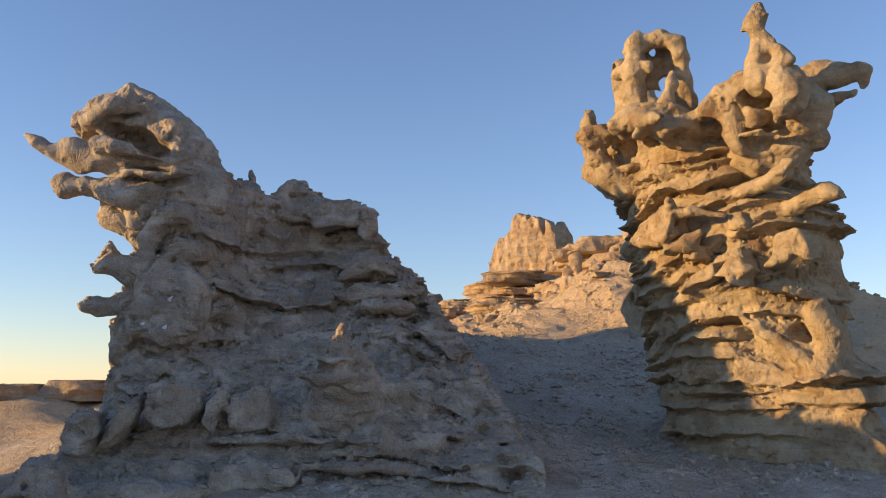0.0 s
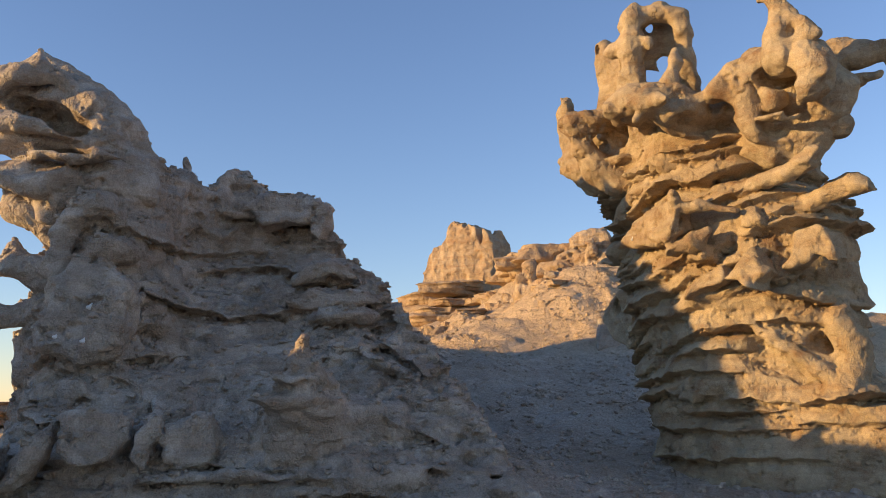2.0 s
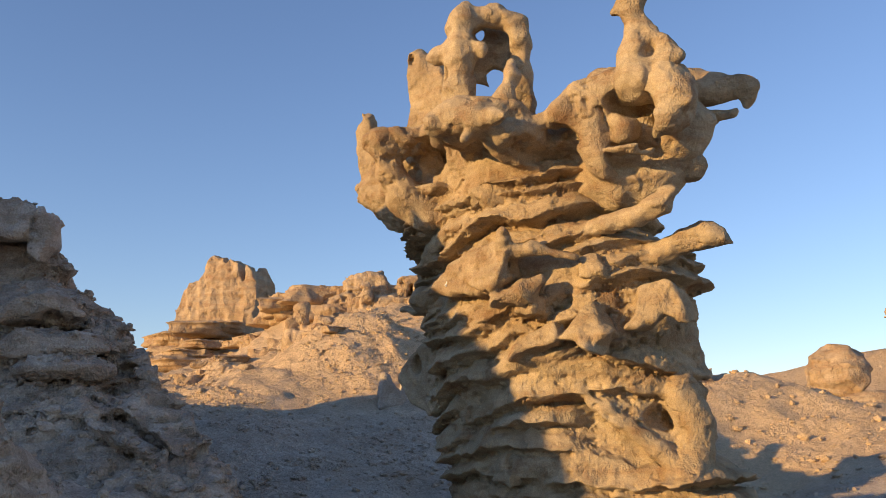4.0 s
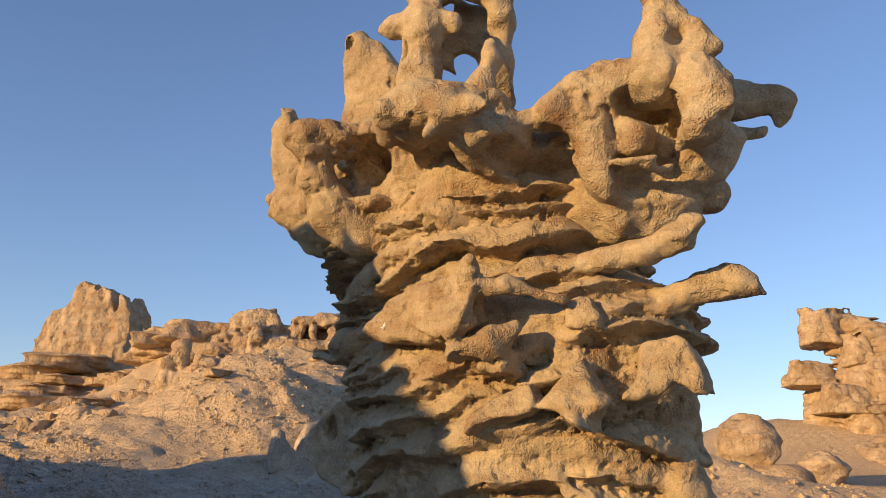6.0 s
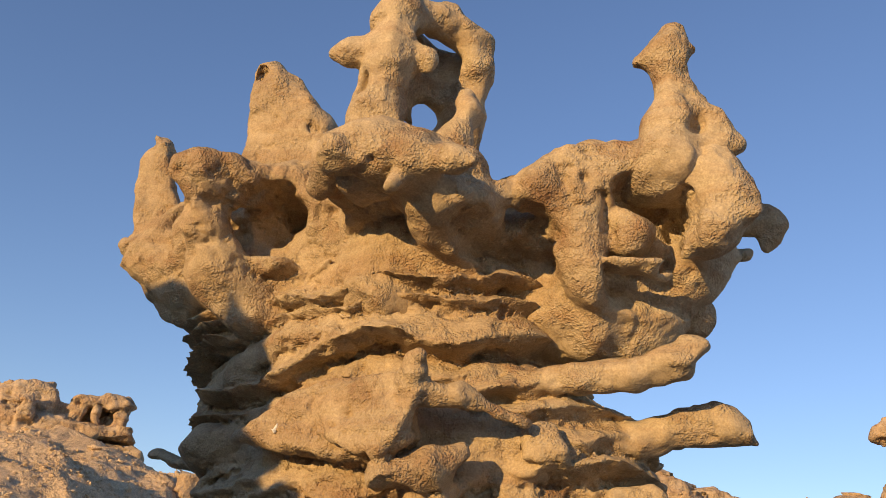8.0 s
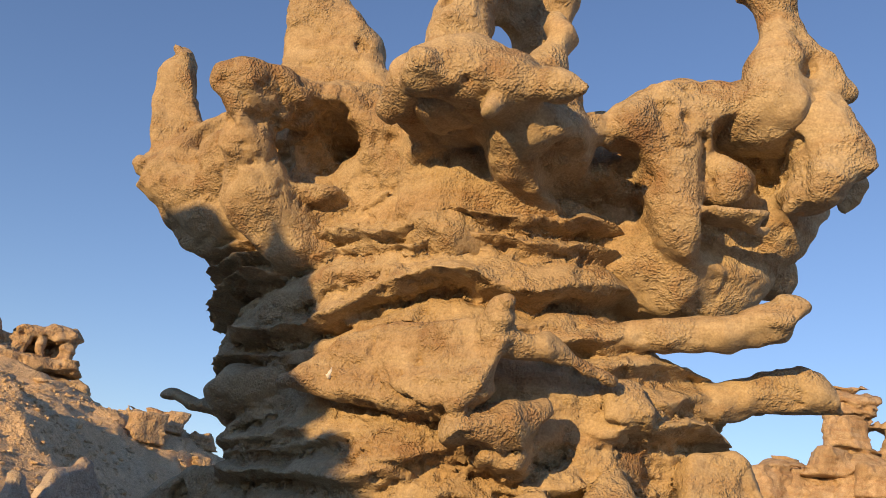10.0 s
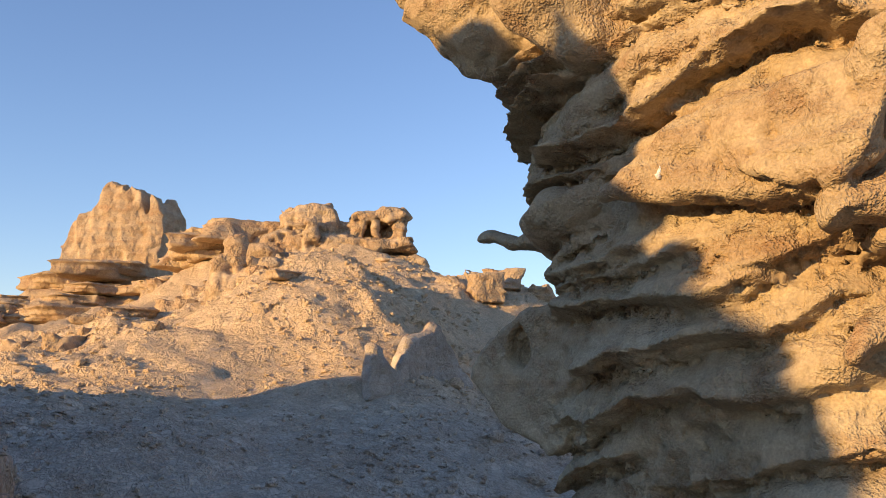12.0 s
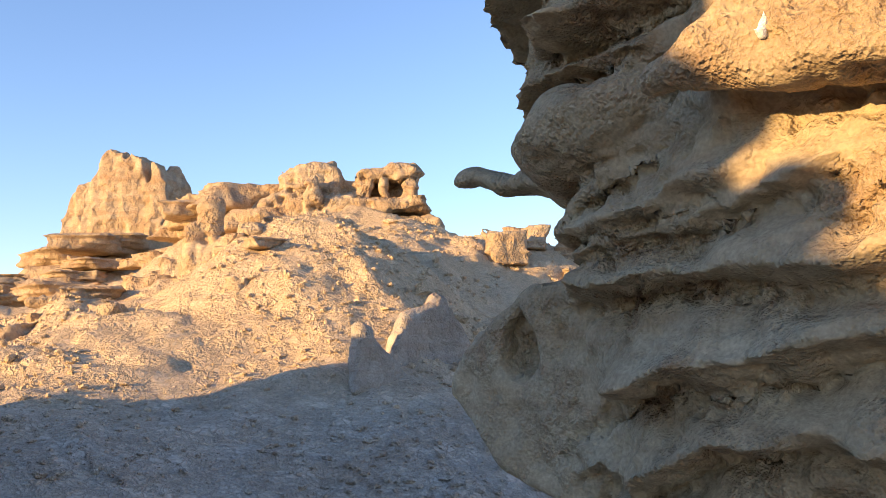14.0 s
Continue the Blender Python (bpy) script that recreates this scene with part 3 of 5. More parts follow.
    c.limb((1.02, -.16, 2.14, .12), (1.08, -.22, 1.95, .10), (1.08, -.2, 1.78, .10), k=0.08)
    c.ledge((0.29, 1.58), (0.45, 1.60), (0.61, 1.57), (0.81, 1.55), (0.99, 1.59), (1.28, 1.61), out=.26, tall=.06, under=.12)
    c.ledge((-0.12, 1.50), (0.19, 1.49), (0.45, 1.51), (0.64, 1.50), out=.16, tall=.05, under=.12)
    c.ledge((0.77, 1.42), (1.07, 1.41), (1.26, 1.45), out=.20, tall=.06, under=.12)
    c.ledge((-0.54, 1.38), (-0.08, 1.36), (0.37, 1.36), (0.74, 1.37), out=.18, tall=.05, under=.12)
    c.ledge((-0.60, 1.14), (0.05, 1.15), (0.42, 1.17), (0.86, 1.14), out=.18, tall=.05, under=.12)
    c.ledge((-0.7, 1.60), (-0.3, 1.66), (0.1, 1.62), out=.14, tall=.06, under=.10)
    c.ledge((-0.75, 1.70), (-0.4, 1.78), (0.1, 1.82), (0.35, 1.78), out=.13, tall=.07, under=.10)
    c.ledge((-0.1, 1.93), (0.15, 1.99), (0.35, 1.96), out=.12, tall=.06, under=.08)
    c.plate(((-0.10, 1.60), (-0.07, 1.70), (-0.01, 1.77), (0.03, 1.68), (0.08, 1.63), (0.05, 1.56)), .22, .16, up=-.2, edge=.03, k=.03)
    c.f += 0.008 * c.noise(0.15, 79) + 0.012 * np.abs(c.noise(0.1, 77)) - 0.003
    return c


def fin_cap():
    c = Clay((-1.6, -0.75, 3.15), (1.7, 1.3, 4.9), 0.0110)
    # the lower mass, its jaw and the horn over it
    c.blob((-.50, .02, 3.62), (.58, .36, .25))
    c.blob((.02, .10, 3.66), (.52, .36, .25))
    c.blob((-1.0, .06, 3.66), (.26, .20, .20))
    c.limb((-1.02, .10, 3.70, .16), (-1.26, .12, 3.74, .09), (-1.38, .14, 3.80, .035), (-1.43, .14, 3.83, .028), k=0.04)
    c.limb((-1.0, .06, 3.54, .12), (-1.20, .08, 3.61, .09), k=0.05)
    c.plate(((-1.42, 4.45), (-1.46, 4.28), (-1.46, 4.14), (-1.42, 4.00), (-1.33, 3.70), (-0.92, 3.66), (-0.95, 3.90), (-1.12, 4.00), (-1.24, 4.14), (-1.32, 4.36), (-1.37, 4.45)), .11, .15, edge=.05, k=.05)
    # the hooked nose and its leg, in front of a deep pit
    c.blob((-.34, .20, 3.86), (.42, .30, .22))
    c.plate(((-1.36, 3.68), (-1.30, 3.92), (-1.12, 4.10), (-.95, 4.16), (-.55, 4.14), (-.45, 3.50), (-1.1, 3.50)), .12, .28, edge=.08, k=.06)
    c.blob((-.88, .22, 3.82), (.24, .20, .20))
    c.limb((-.42, .36, 3.97, .16), (-.60, .55, 3.93, .11), (-.73, .68, 3.925, .075), (-.81, .71, 3.92, .05), k=0.05)
    c.limb((-.74, .64, 3.87, .08), (-.73, .58, 3.72, .10), (-.70, .46, 3.57, .13), (-.58, .34, 3.44, .13), k=0.05)
    c.blob((-.50, .56, 3.74), (.13, .30, .11), tip=18, k=0.025, dig=True)
    c.blob((-.44, .40, 3.84), (.10, .22, .08), tip=30, k=0.025, dig=True)
    c.blob((-.48, .36, 3.58), (.15, .14, .06), k=0.03)
    # the lit wall that runs down into the neck
    c.blob((-.10, .22, 3.70), (.36, .27, .19))
    c.plate(((-.62, 3.30), (-.66, 3.70), (.30, 3.80), (.34, 3.40)), .24, .36, along=.16, edge=.10, k=.06)
    c.limb((.06, .42, 3.82, .10), (.08, .44, 3.66, .14), (.06, .42, 3.46, .20), k=0.08)
    c.plate(((-.15, 3.46), (-.18, 3.86), (.45, 3.88), (.48, 3.50)), .36, .38, edge=.08, k=.06)
    # the overhung lump: roof, front rail, two feet and a hanging knob
    c.limb((.02, .45, 3.86, .17), (.03, .80, 3.82, .13), (.06, 1.10, 3.75, .05), k=0.06)
    c.limb((.04, 1.04, 3.74, .075), (.18, 1.00, 3.765, .09), (.34, 1.0, 3.75, .085), (.47, 1.03, 3.72, .055), (.55, 1.04, 3.70, .03), k=0.04)
    c.limb((-.02, .88, 3.80, .09), (-.13, .79, 3.755, .055), k=0.04)
    c.limb((.27, .96, 3.68, .05), (.27, 1.05, 3.61, .03), k=0.03)
    c.blob((.22, .76, 3.81), (.28, .30, .12))
    c.blob((.10, .80, 3.82), (.20, .28, .11))
    c.blob((.38, .66, 3.69), (.19, .26, .17))
    c.blob((.04, .78, 3.67), (.11, .20, .075), tip=-15, k=0.02, dig=True)
    c.limb((-.06, .52, 3.70, .06), (-.05, .60, 3.70, .04), k=0.03)
    # the dark recess and the wall behind it
    c.blob((.60, .08, 3.62), (.36, .30, .20))
    c.blob((.62, .10, 3.74), (.40, .24, .22))
    c.blob((.66, .34, 3.66), (.26, .20, .16))
    c.blob((.64, .66, 3.57), (.24, .30, .085), k=0.03, dig=True)
    c.plate(((.36, 3.42), (.34, 4.00), (.84, 4.06), (.90, 3.42)), .18, .34, edge=.07, k=.06)
    # the wing: a beam with pillars, a pit and a bulging end
    c.blob((1.0, .08, 3.70), (.36, .28, .24))
    c.blob((1.08, .12, 3.74), (.32, .24, .24))
    c.blob((.86, .16, 3.44), (.32, .28, .20))
    c.limb((.58, .67, 3.77, .04), (.70, .60, 3.80, .10), (.83, .53, 3.86, .14), (.95, .48, 3.90, .15), (1.15, .48, 3.93, .13), (1.30, .52, 3.87, .12), (1.40, .55, 3.77, .09), k=0.05)
    c.plate(((.76, 3.40), (.72, 3.84), (.95, 4.0), (1.34, 3.96), (1.42, 3.74), (1.26, 3.50), (1.05, 3.30), (.86, 3.34)), .22, .28, along=-.42, up=.18, edge=.10, k=.06)
    c.blob((.88, .44, 4.04), (.09, .09, .075), k=0.05)
    c.limb((.80, .53, 3.84, .12), (.84, .50, 3.68, .11), (.88, .48, 3.50, .12), k=0.06)
    c.limb((.82, .53, 3.70, .06), (.78, .52, 3.60, .04), k=0.03)
    c.blob((1.04, .47, 3.65), (.085, .11, .11), k=0.03)
    c.blob((1.06, .48, 3.52), (.16, .14, .05), k=0.03)
    c.limb((1.28, .50, 3.90, .12), (1.37, .53, 3.79, .10), (1.33, .54, 3.68, .09), (1.24, .50, 3.61, .05), k=0.04)
    c.blob((1.30, .44, 3.80), (.17, .17, .20))
    c.limb((1.37, .53, 3.75, .09), (1.46, .56, 3.71, .04), k=0.03)
    c.limb((1.22, .16, 3.62, .13), (1.14, .12, 3.44, .10), (1.02, .18, 3.34, .08), (.88, .26, 3.34, .08), k=0.08)
    c.blob((1.0, .12, 3.46), (.22, .22, .16))
    c.f += 0.014 * c.noise(0.20, 31) + 0.010 * c.noise(0.1, 32)
    for at, r, tip in (((1.10, .54, 3.80), (.12, .26, .085), 0), ((1.19, .50, 3.74), (.07, .24, .09), 0), ((.95, .66, 3.70), (.025, .14, .10), 0), ((1.17, .50, 3.62), (.05, .22, .09), 15),
                       ((.70, .66, 3.66), (.10, .22, .07), 35),
                       ((1.22, .50, 3.48), (.07, .12, .07), -30)):
        c.blob(at, r, tip=tip, k=0.02, dig=True)
    hollow = np.clip(c.noise(0.14, 36) - 0.45, 0, 1)
    c.f += 0.14 * hollow + 0.04 * np.abs(c.noise(0.22, 38)) - 0.008
    # a shark-tooth blade with a pit near its tip
    c.plate(((-0.82, 4.28), (-0.85, 4.55), (-0.86, 4.70), (-0.83, 4.76), (-0.75, 4.78), (-0.65, 4.70), (-0.54, 4.58), (-0.43, 4.46), (-0.37, 4.38), (-0.37, 4.30), (-0.24, 4.16), (-0.14, 4.02), (-0.90, 4.00)), .19, .22, edge=.09, k=.06)
    c.blob((-0.79, 0.30, 4.68), (.045, .07, .05), k=0.015, dig=True)
    c.blob((-0.44, 0.32, 4.34), (.04, .06, .03), k=0.02, dig=True)
    return c


def fin_ring():
    c = Clay((-.45, .15, 3.6), (.75, 1.25, 4.8), 0.0105)
    # a rough front pillar, a hollow roof that leans back, and a thin rear wall
    c.limb((.08, .84, 3.80, .14), (.11, .88, 4.02, .095), (.13, .90, 4.26, .105), (.15, .89, 4.46, .09), (.17, .88, 4.56, .05), k=0.05)
    c.limb((.16, .88, 4.48, .07), (.28, .76, 4.52, .07), (.40, .67, 4.47, .065), (.42, .64, 4.36, .06), (.38, .58, 4.20, .07), (.30, .48, 4.02, .09), (.24, .42, 3.85, .15), k=0.05)
    for z in (4.48, 4.40, 4.32, 4.24, 4.16):
        c.limb((.10, .72, z, .045), (.24, .54, z - .02, .05), (.36, .56, z - .02, .05), k=0.04)
    c.limb((.09, .94, 4.27, .06), (-.02, .96, 4.25, .055), (-.06, .95, 4.25, .04), k=0.03)
    c.limb((.26, .88, 4.26, .05), (.30, .90, 4.22, .03), k=0.03)
    c.limb((.30, .74, 3.80, .12), (.40, .80, 3.92, .065), (.44, .78, 4.06, .05), (.41, .74, 4.17, .035), k=0.04)
    c.blob((.06, .97, 4.10), (.025, .06, .05), k=0.02, dig=True)
    c.f += 0.018 * np.abs(c.noise(0.1, 41)) + 0.010 * c.noise(0.06, 42) - 0.004
    c.limb((.04, .36, 4.29, .055), (.12, .46, 4.235, .06), (.32, .78, 4.07, .085), k=0.02, dig=True)
    c.limb((.04, .55, 4.52, .035), (.16, .71, 4.43, .035), (.34, .96, 4.32, .06), k=0.02, dig=True)
    return c


def fin_spire():
    c = Clay((.75, .2, 3.6), (1.65, 1.0, 4.8), 0.0105)
    c.blob((1.24, .54, 3.98), (.17, .12, .10), k=0.06)
    c.limb((1.18, .56, 3.94, .15), (1.185, .59, 4.08, .10), (1.18, .60, 4.24, .062), (1.175, .60, 4.38, .078), (1.19, .60, 4.50, .045), k=0.03)
    c.limb((1.15, .60, 4.38, .055), (1.07, .60, 4.36, .03), k=0.03)
    c.limb((1.24, .59, 4.40, .03), (1.27, .59, 4.41, .02), k=0.02)
    c.limb((1.22, .58, 4.22, .055), (1.34, .55, 4.06, .07), (1.43, .53, 4.0, .035), k=0.04)
    c.blob((1.15, .46, 3.90), (.20, .14, .10))
    c.blob((1.29, .64, 4.05), (.03, .06, .05), tip=30, k=0.02, dig=True)
    c.f += 0.010 * c.noise(0.12, 51) + 0.006 * c.noise(0.05, 52)
    return c


def fin_snout():
    c = Clay((.75, -.55, 3.4), (1.8, .4, 4.4), 0.0115)
    c.limb((1.05, .02, 3.92, .22), (1.24, -.06, 4.04, .12), (1.40, -.10, 4.02, .085), (1.52, -.13, 4.01, .068), (1.59, -.14, 4.0, .06), k=0.06)
    c.limb((1.59, -.14, 3.98, .05), (1.585, -.14, 3.91, .035), (1.57, -.14, 3.86, .022), k=0.03)
    c.limb((1.15, -.12, 3.80, .10), (1.34, -.14, 3.85, .045), (1.49, -.14, 3.84, .038), k=0.04)
    c.limb((1.20, -.05, 3.72, .12), (1.33, -.06, 3.78, .03), k=0.04)
    c.limb((1.15, .02, 3.62, .16), (1.24, .05, 3.50, .10), k=0.06)
    c.f += 0.012 * c.noise(0.13, 61)
    return c


def thing(name, label, category, m, group=""):
    top = new(name)
    top.matrix_world = m
    return tagged(top, label, category, group)


def sculpted(name, clay, material, parent, label="", flip=False, near=None, crust=1.25):
    p, q = clay.skin()
    if near is not None:
        p = near(p)
    p = crusted(bent(p, 1.5 * clay.step, 9 * clay.step, 3), q, crust * clay.step, 2.4 * clay.step, len(name))
    if flip:
        p = p * np.array([1, -1, 1])
    ob = new(name, quad_mesh(name, p, q, material, flip))
    ob.parent = parent
    return tagged(ob, label)


def front_of(ob, x, z, forward):
    """The place on a sculpted skin at (x, z) that lies furthest forward along the depth axis."""
    co = np.empty(3 * len(ob.data.vertices), np.float32)
    ob.data.vertices.foreach_get("co", co)
    co = co.reshape(-1, 3)
    near = np.hypot(co[:, 0] - x, co[:, 2] - z) < 0.02
    pick = co[near][np.argmax(forward * co[near][:, 1])]
    return ob.parent.matrix_world @ Vector([float(k) for k in pick])


fin = thing("rock_fin", "tall wind-carved tan sandstone fin with thin ledges and spires", "rock formation", FIN)
fin_skin = sculpted("body", fin_body(), SAND, fin, flip=True)
sculpted("caprock", fin_cap(), SAND, fin, "hollowed overhanging caprock", flip=True, crust=0.9)
sculpted("ring_arch", fin_ring(), SAND, fin, "ring-shaped stone window", flip=True, crust=0.35)
sculpted("spire", fin_spire(), SAND, fin, "slender stone spire", flip=True, crust=0.35)
sculpted("snout", fin_snout(), SAND, fin, flip=True, crust=0.35)


# The dark ridge with a beaked head
def ridge_body():
    c = Clay((-3.5, 6.0, 0.3), (0.9, 9.5, 3.75), 0.0172)
    x, y, z = c.grid()
    xs, ys = c.axes[0], c.axes[1]
    crest = np.interp(xs, [-3.4, -2.9, -2.6, -2.3, -1.9, -1.4, -.8, -.62, -.45, -.2, 0, .2, .5, .9], [.4, .9, 1.8, 2.8, 3.2, 3.36, 3.2, 2.9, 2.66, 2.5, 2.3, 1.9, 1.3, .5])[:, None, None]
    front = np.interp(ys, [6.2, 6.5, 6.9, 7.3, 7.9, 8.45, 8.95, 9.6], [.20, .66, 1.0, 1.38, 1.95, 2.6, 3.3, 3.5])[None, :, None]
    c.f = (0.66 * (z - np.minimum(crest, front))).astype(np.float32)
    c.limb((-2.35, 8.25, 0.6, .70), (-2.35, 8.3, 2.0, .56), (-2.35, 8.35, 3.1, .45), k=0.2)
    c.limb((-2.25, 8.3, 3.3, .3), (-1.95, 8.6, 3.22, .2), (-1.5, 8.9, 3.0, .28), k=0.15)
    rough = c.noise(0.35, 70)
    rise = (-0.06 * x - 0.09 * c.noise(0.6, 71) - 0.03 * rough).astype(np.float32)
    zw = (z - rise).astype(np.float32)
    w = np.clip(0.5 + 1.5 * c.noise(0.5, 72), 0, 1)
    patch = np.clip(0.45 + 1.3 * c.noise(0.7, 177), 0.08, 1.1)
    c.f -= 0.10 * patch * c.slabs(zw, 73, 0.12, 0.4, 0.32) * w
    c.f -= 0.08 * patch * c.slabs(zw, 78, 0.05, 0.15, 0.25) * (1 - w)
    c.f += 0.07 * c.noise(0.75, 178) + 0.045 * rough
    c.f += 0.14 * c.scoops((0.5, 0.5, 0.28), 371, rise) + 0.14 * patch * c.scoops((0.22, 0.22, 0.11), 372, rise) - 0.05
    c.f -= 0.035 * c.sheets((0.3, 0.3, 0.07), 173, rise)
    c.f += 0.12 * patch * c.scoops((0.12, 0.12, 0.055), 374, rise) - 0.02
    # the smooth bowl under the crest and the shelves round it
    c.blob((-1.5, 8.25, 2.75), (.45, .30, .28), k=0.12, dig=True)
    c.ledge((-2.15, 2.90), (-1.86, 2.80), (-1.4, 2.86), out=.10, tall=.08)
    c.ledge((-1.67, 2.65), (-1.16, 2.71), (-0.74, 2.62), out=.12, tall=.08)
    c.ledge((-2.0, 2.45), (-1.75, 2.32), (-1.4, 2.24), (-0.92, 2.30), out=.13, tall=.08, under=.07)
    c.ledge((-0.90, 2.58), (-0.48, 2.52), (-0.30, 2.36), out=.13, tall=.07, under=.07)
    c.ledge((-0.47, 1.99), (-0.24, 1.88), (-0.06, 1.75), out=.12, tall=.06, under=.06)
    c.ledge((-0.42, 2.12), (-0.11, 1.96), (0.07, 1.78), out=.10, tall=.05, under=.06)
    c.ledge((-1.02, 1.64), (-0.58, 1.58), (-0.15, 1.47), (0.15, 1.32), out=.14, tall=.10, under=.08)
    c.ledge((-1.57, 1.21), (-1.39, 1.24), (-1.01, 1.20), (-0.67, 1.18), out=.12, tall=.05, under=.05)
    c.ledge((-0.60, 1.24), (-0.26, 1.20), (0.07, 1.16), out=.09, tall=.06)
    c.ledge((-0.93, 0.97), (-0.50, 0.95), (-0.13, 0.90), (0.45, 0.83), out=.12, tall=.05, under=.05)
    c.ledge((-0.93, 1.05), (-0.40, 1.04), (0.10, 0.98), out=.09, tall=.04)
    c.ledge((-2.66, 1.54), (-2.40, 1.50), (-2.2, 1.5), out=.10, tall=.05)
    # rounded knobs up the sunlit end
    c.limb((-2.7, 8.0, 2.55, .18), (-2.95, 7.98, 2.62, .10), (-3.08, 8.0, 2.58, .06))
    c.limb((-2.95, 7.98, 2.62, .08), (-2.98, 8.0, 2.76, .05))
    c.limb((-2.6, 8.0, 2.25, .15), (-3.0, 7.98, 2.26, .07), (-3.16, 8.0, 2.25, .05))
    c.limb((-2.7, 8.1, 2.9, .15), (-3.0, 8.05, 3.1, .12))
    c.limb((-2.75, 8.1, 1.4, .2), (-2.85, 8.1, 2.0, .12))
    c.plate(((-2.67, 2.14), (-2.62, 2.33), (-2.60, 2.50), (-2.39, 2.58), (-2.20, 2.58), (-2.02, 2.46), (-2.01, 2.24), (-2.07, 2.00), (-2.31, 1.89), (-2.60, 1.95)), 7.72, .3, along=-.1, up=.12, edge=.07, k=.03)
    c.limb((-2.40, 7.72, 2.50, .09), (-2.42, 7.72, 2.58, .05))
    c.limb((-2.26, 7.72, 2.48, .08), (-2.24, 7.72, 2.55, .04))
    c.plate(((-2.65, 1.69), (-2.59, 1.76), (-2.29, 1.78), (-2.27, 1.67), (-2.35, 1.61), (-2.61, 1.61)), 7.68, .3, edge=.04)
    c.blob((-2.35, 7.72, 1.95), (.24, .14, .05))
    c.blob((-2.38, 7.8, 3.02), (.16, .15, .10))
    c.limb((-2.45, 7.8, 2.98, .09), (-2.58, 7.8, 2.82, .08), (-2.60, 7.85, 2.6, .08))
    c.blob((-2.2, 7.8, 2.72), (.2, .14, .12))
    # teeth and plates along the crest
    c.limb((-1.88, 8.7, 3.30, .11), (-1.87, 8.72, 3.48, .07), (-1.89, 8.75, 3.66, .035))
    c.blob((-1.98, 8.55, 3.45), (.10, .12, .07))
    c.plate(((-1.84, 3.23), (-1.68, 3.39), (-1.52, 3.55), (-1.38, 3.57), (-1.24, 3.39), (-1.15, 3.33), (-1.26, 3.11), (-1.67, 3.13)), 8.72, .26, along=.1, up=.25, edge=.05, k=.03)
    c.plate(((-1.35, 3.22), (-1.23, 3.33), (-0.90, 3.35), (-0.79, 3.29), (-0.78, 3.10), (-1.22, 3.04)), 8.66, .3, up=.35, edge=.05, k=.02)
    c.plate(((-0.79, 3.23), (-0.73, 3.28), (-0.65, 3.20), (-0.65, 3.03), (-0.73, 2.95), (-0.79, 3.01)), 8.62, .25, edge=.05, k=.02)
    c.plate(((-0.93, 2.58), (-0.75, 2.69), (-0.49, 2.69), (-0.44, 2.58), (-0.75, 2.55), (-0.90, 2.52)), 8.34, .45, edge=.05, k=.02)
    c.plate(((-1.00, 2.37), (-0.74, 2.48), (-0.36, 2.46), (-0.32, 2.35), (-0.74, 2.32), (-0.95, 2.29)), 8.3, .5, edge=.045, k=.02)
    c.blob((-.55, 8.2, 2.25), (.3, .3, .06), k=0.02)
    c.blob((-.50, 8.05, 2.0), (.32, .3, .07), k=0.02)
    # the little cone with its sunlit tip, and slabs on the apron
    c.limb((-.76, 7.35, 1.30, .42), (-.76, 7.05, 1.60, .22), (-.76, 6.90, 1.82, .11), (-.76, 6.84, 1.97, .045), k=0.05)
    c.blob((-.86, 6.92, 1.62), (.22, .16, .045), k=0.03)
    c.blob((-.80, 6.86, 1.74), (.15, .13, .035), k=0.03)
    c.limb((-.6, 7.3, 1.5, .2), (-.2, 7.4, 1.42, .15), (.1, 7.5, 1.25, .12), k=0.06)
    c.plate(((-2.24, 1.31), (-2.21, 1.53), (-2.08, 1.56), (-1.87, 1.55), (-1.84, 1.38), (-1.92, 1.26), (-2.16, 1.27)), 7.03, .3, up=.3, edge=.05, k=.03)
    c.plate(((-1.81, 1.27), (-1.72, 1.52), (-1.63, 1.54), (-1.65, 1.40), (-1.74, 1.23)), 7.03, .25, up=.3, edge=.035, k=.03)
    c.plate(((-1.61, 1.48), (-1.33, 1.52), (-1.28, 1.31), (-1.34, 1.24), (-1.62, 1.25)), 7.06, .25, up=.3, edge=.05, k=.03)
    c.plate(((-2.83, 1.21), (-2.81, 1.29), (-2.70, 1.36), (-2.59, 1.37), (-2.55, 1.19), (-2.66, 1.03), (-2.81, 1.07)), 6.95, .35, along=-.2, up=.2, edge=.07, k=.03)
    c.plate(((-2.55, 1.11), (-2.48, 1.29), (-2.36, 1.44), (-2.30, 1.48), (-2.31, 1.33), (-2.45, 1.13)), 7.0, .25, up=.3, edge=.05, k=.03)
    c.plate(((-2.96, 0.80), (-2.91, 0.92), (-2.81, 1.08), (-2.70, 1.07), (-2.59, 0.92), (-2.52, 0.77)), 6.35, .3, up=.3, edge=.08, k=.06)
    c.plate(((-1.63, 0.90), (-1.61, 0.98), (-1.37, 1.02), (-1.09, 0.99), (-1.03, 0.91), (-1.12, 0.83), (-1.52, 0.82)), 6.62, .3, up=.3, edge=.05, k=.03)
    c.blob((-2.1, 6.55, .80), (.6, .2, .09))
    c.limb((-1.7, 6.95, 1.15, .06), (-1.2, 6.9, 1.17, .07), (-.7, 6.85, 1.13, .06), flat=0.5, k=0.03)
    c.limb((-1.0, 6.7, .95, .06), (-.3, 6.75, .98, .08), (.1, 6.8, .88, .06), flat=0.5, k=0.03)
    c.blob((-.35, 7.0, 1.12), (.35, .2, .14))
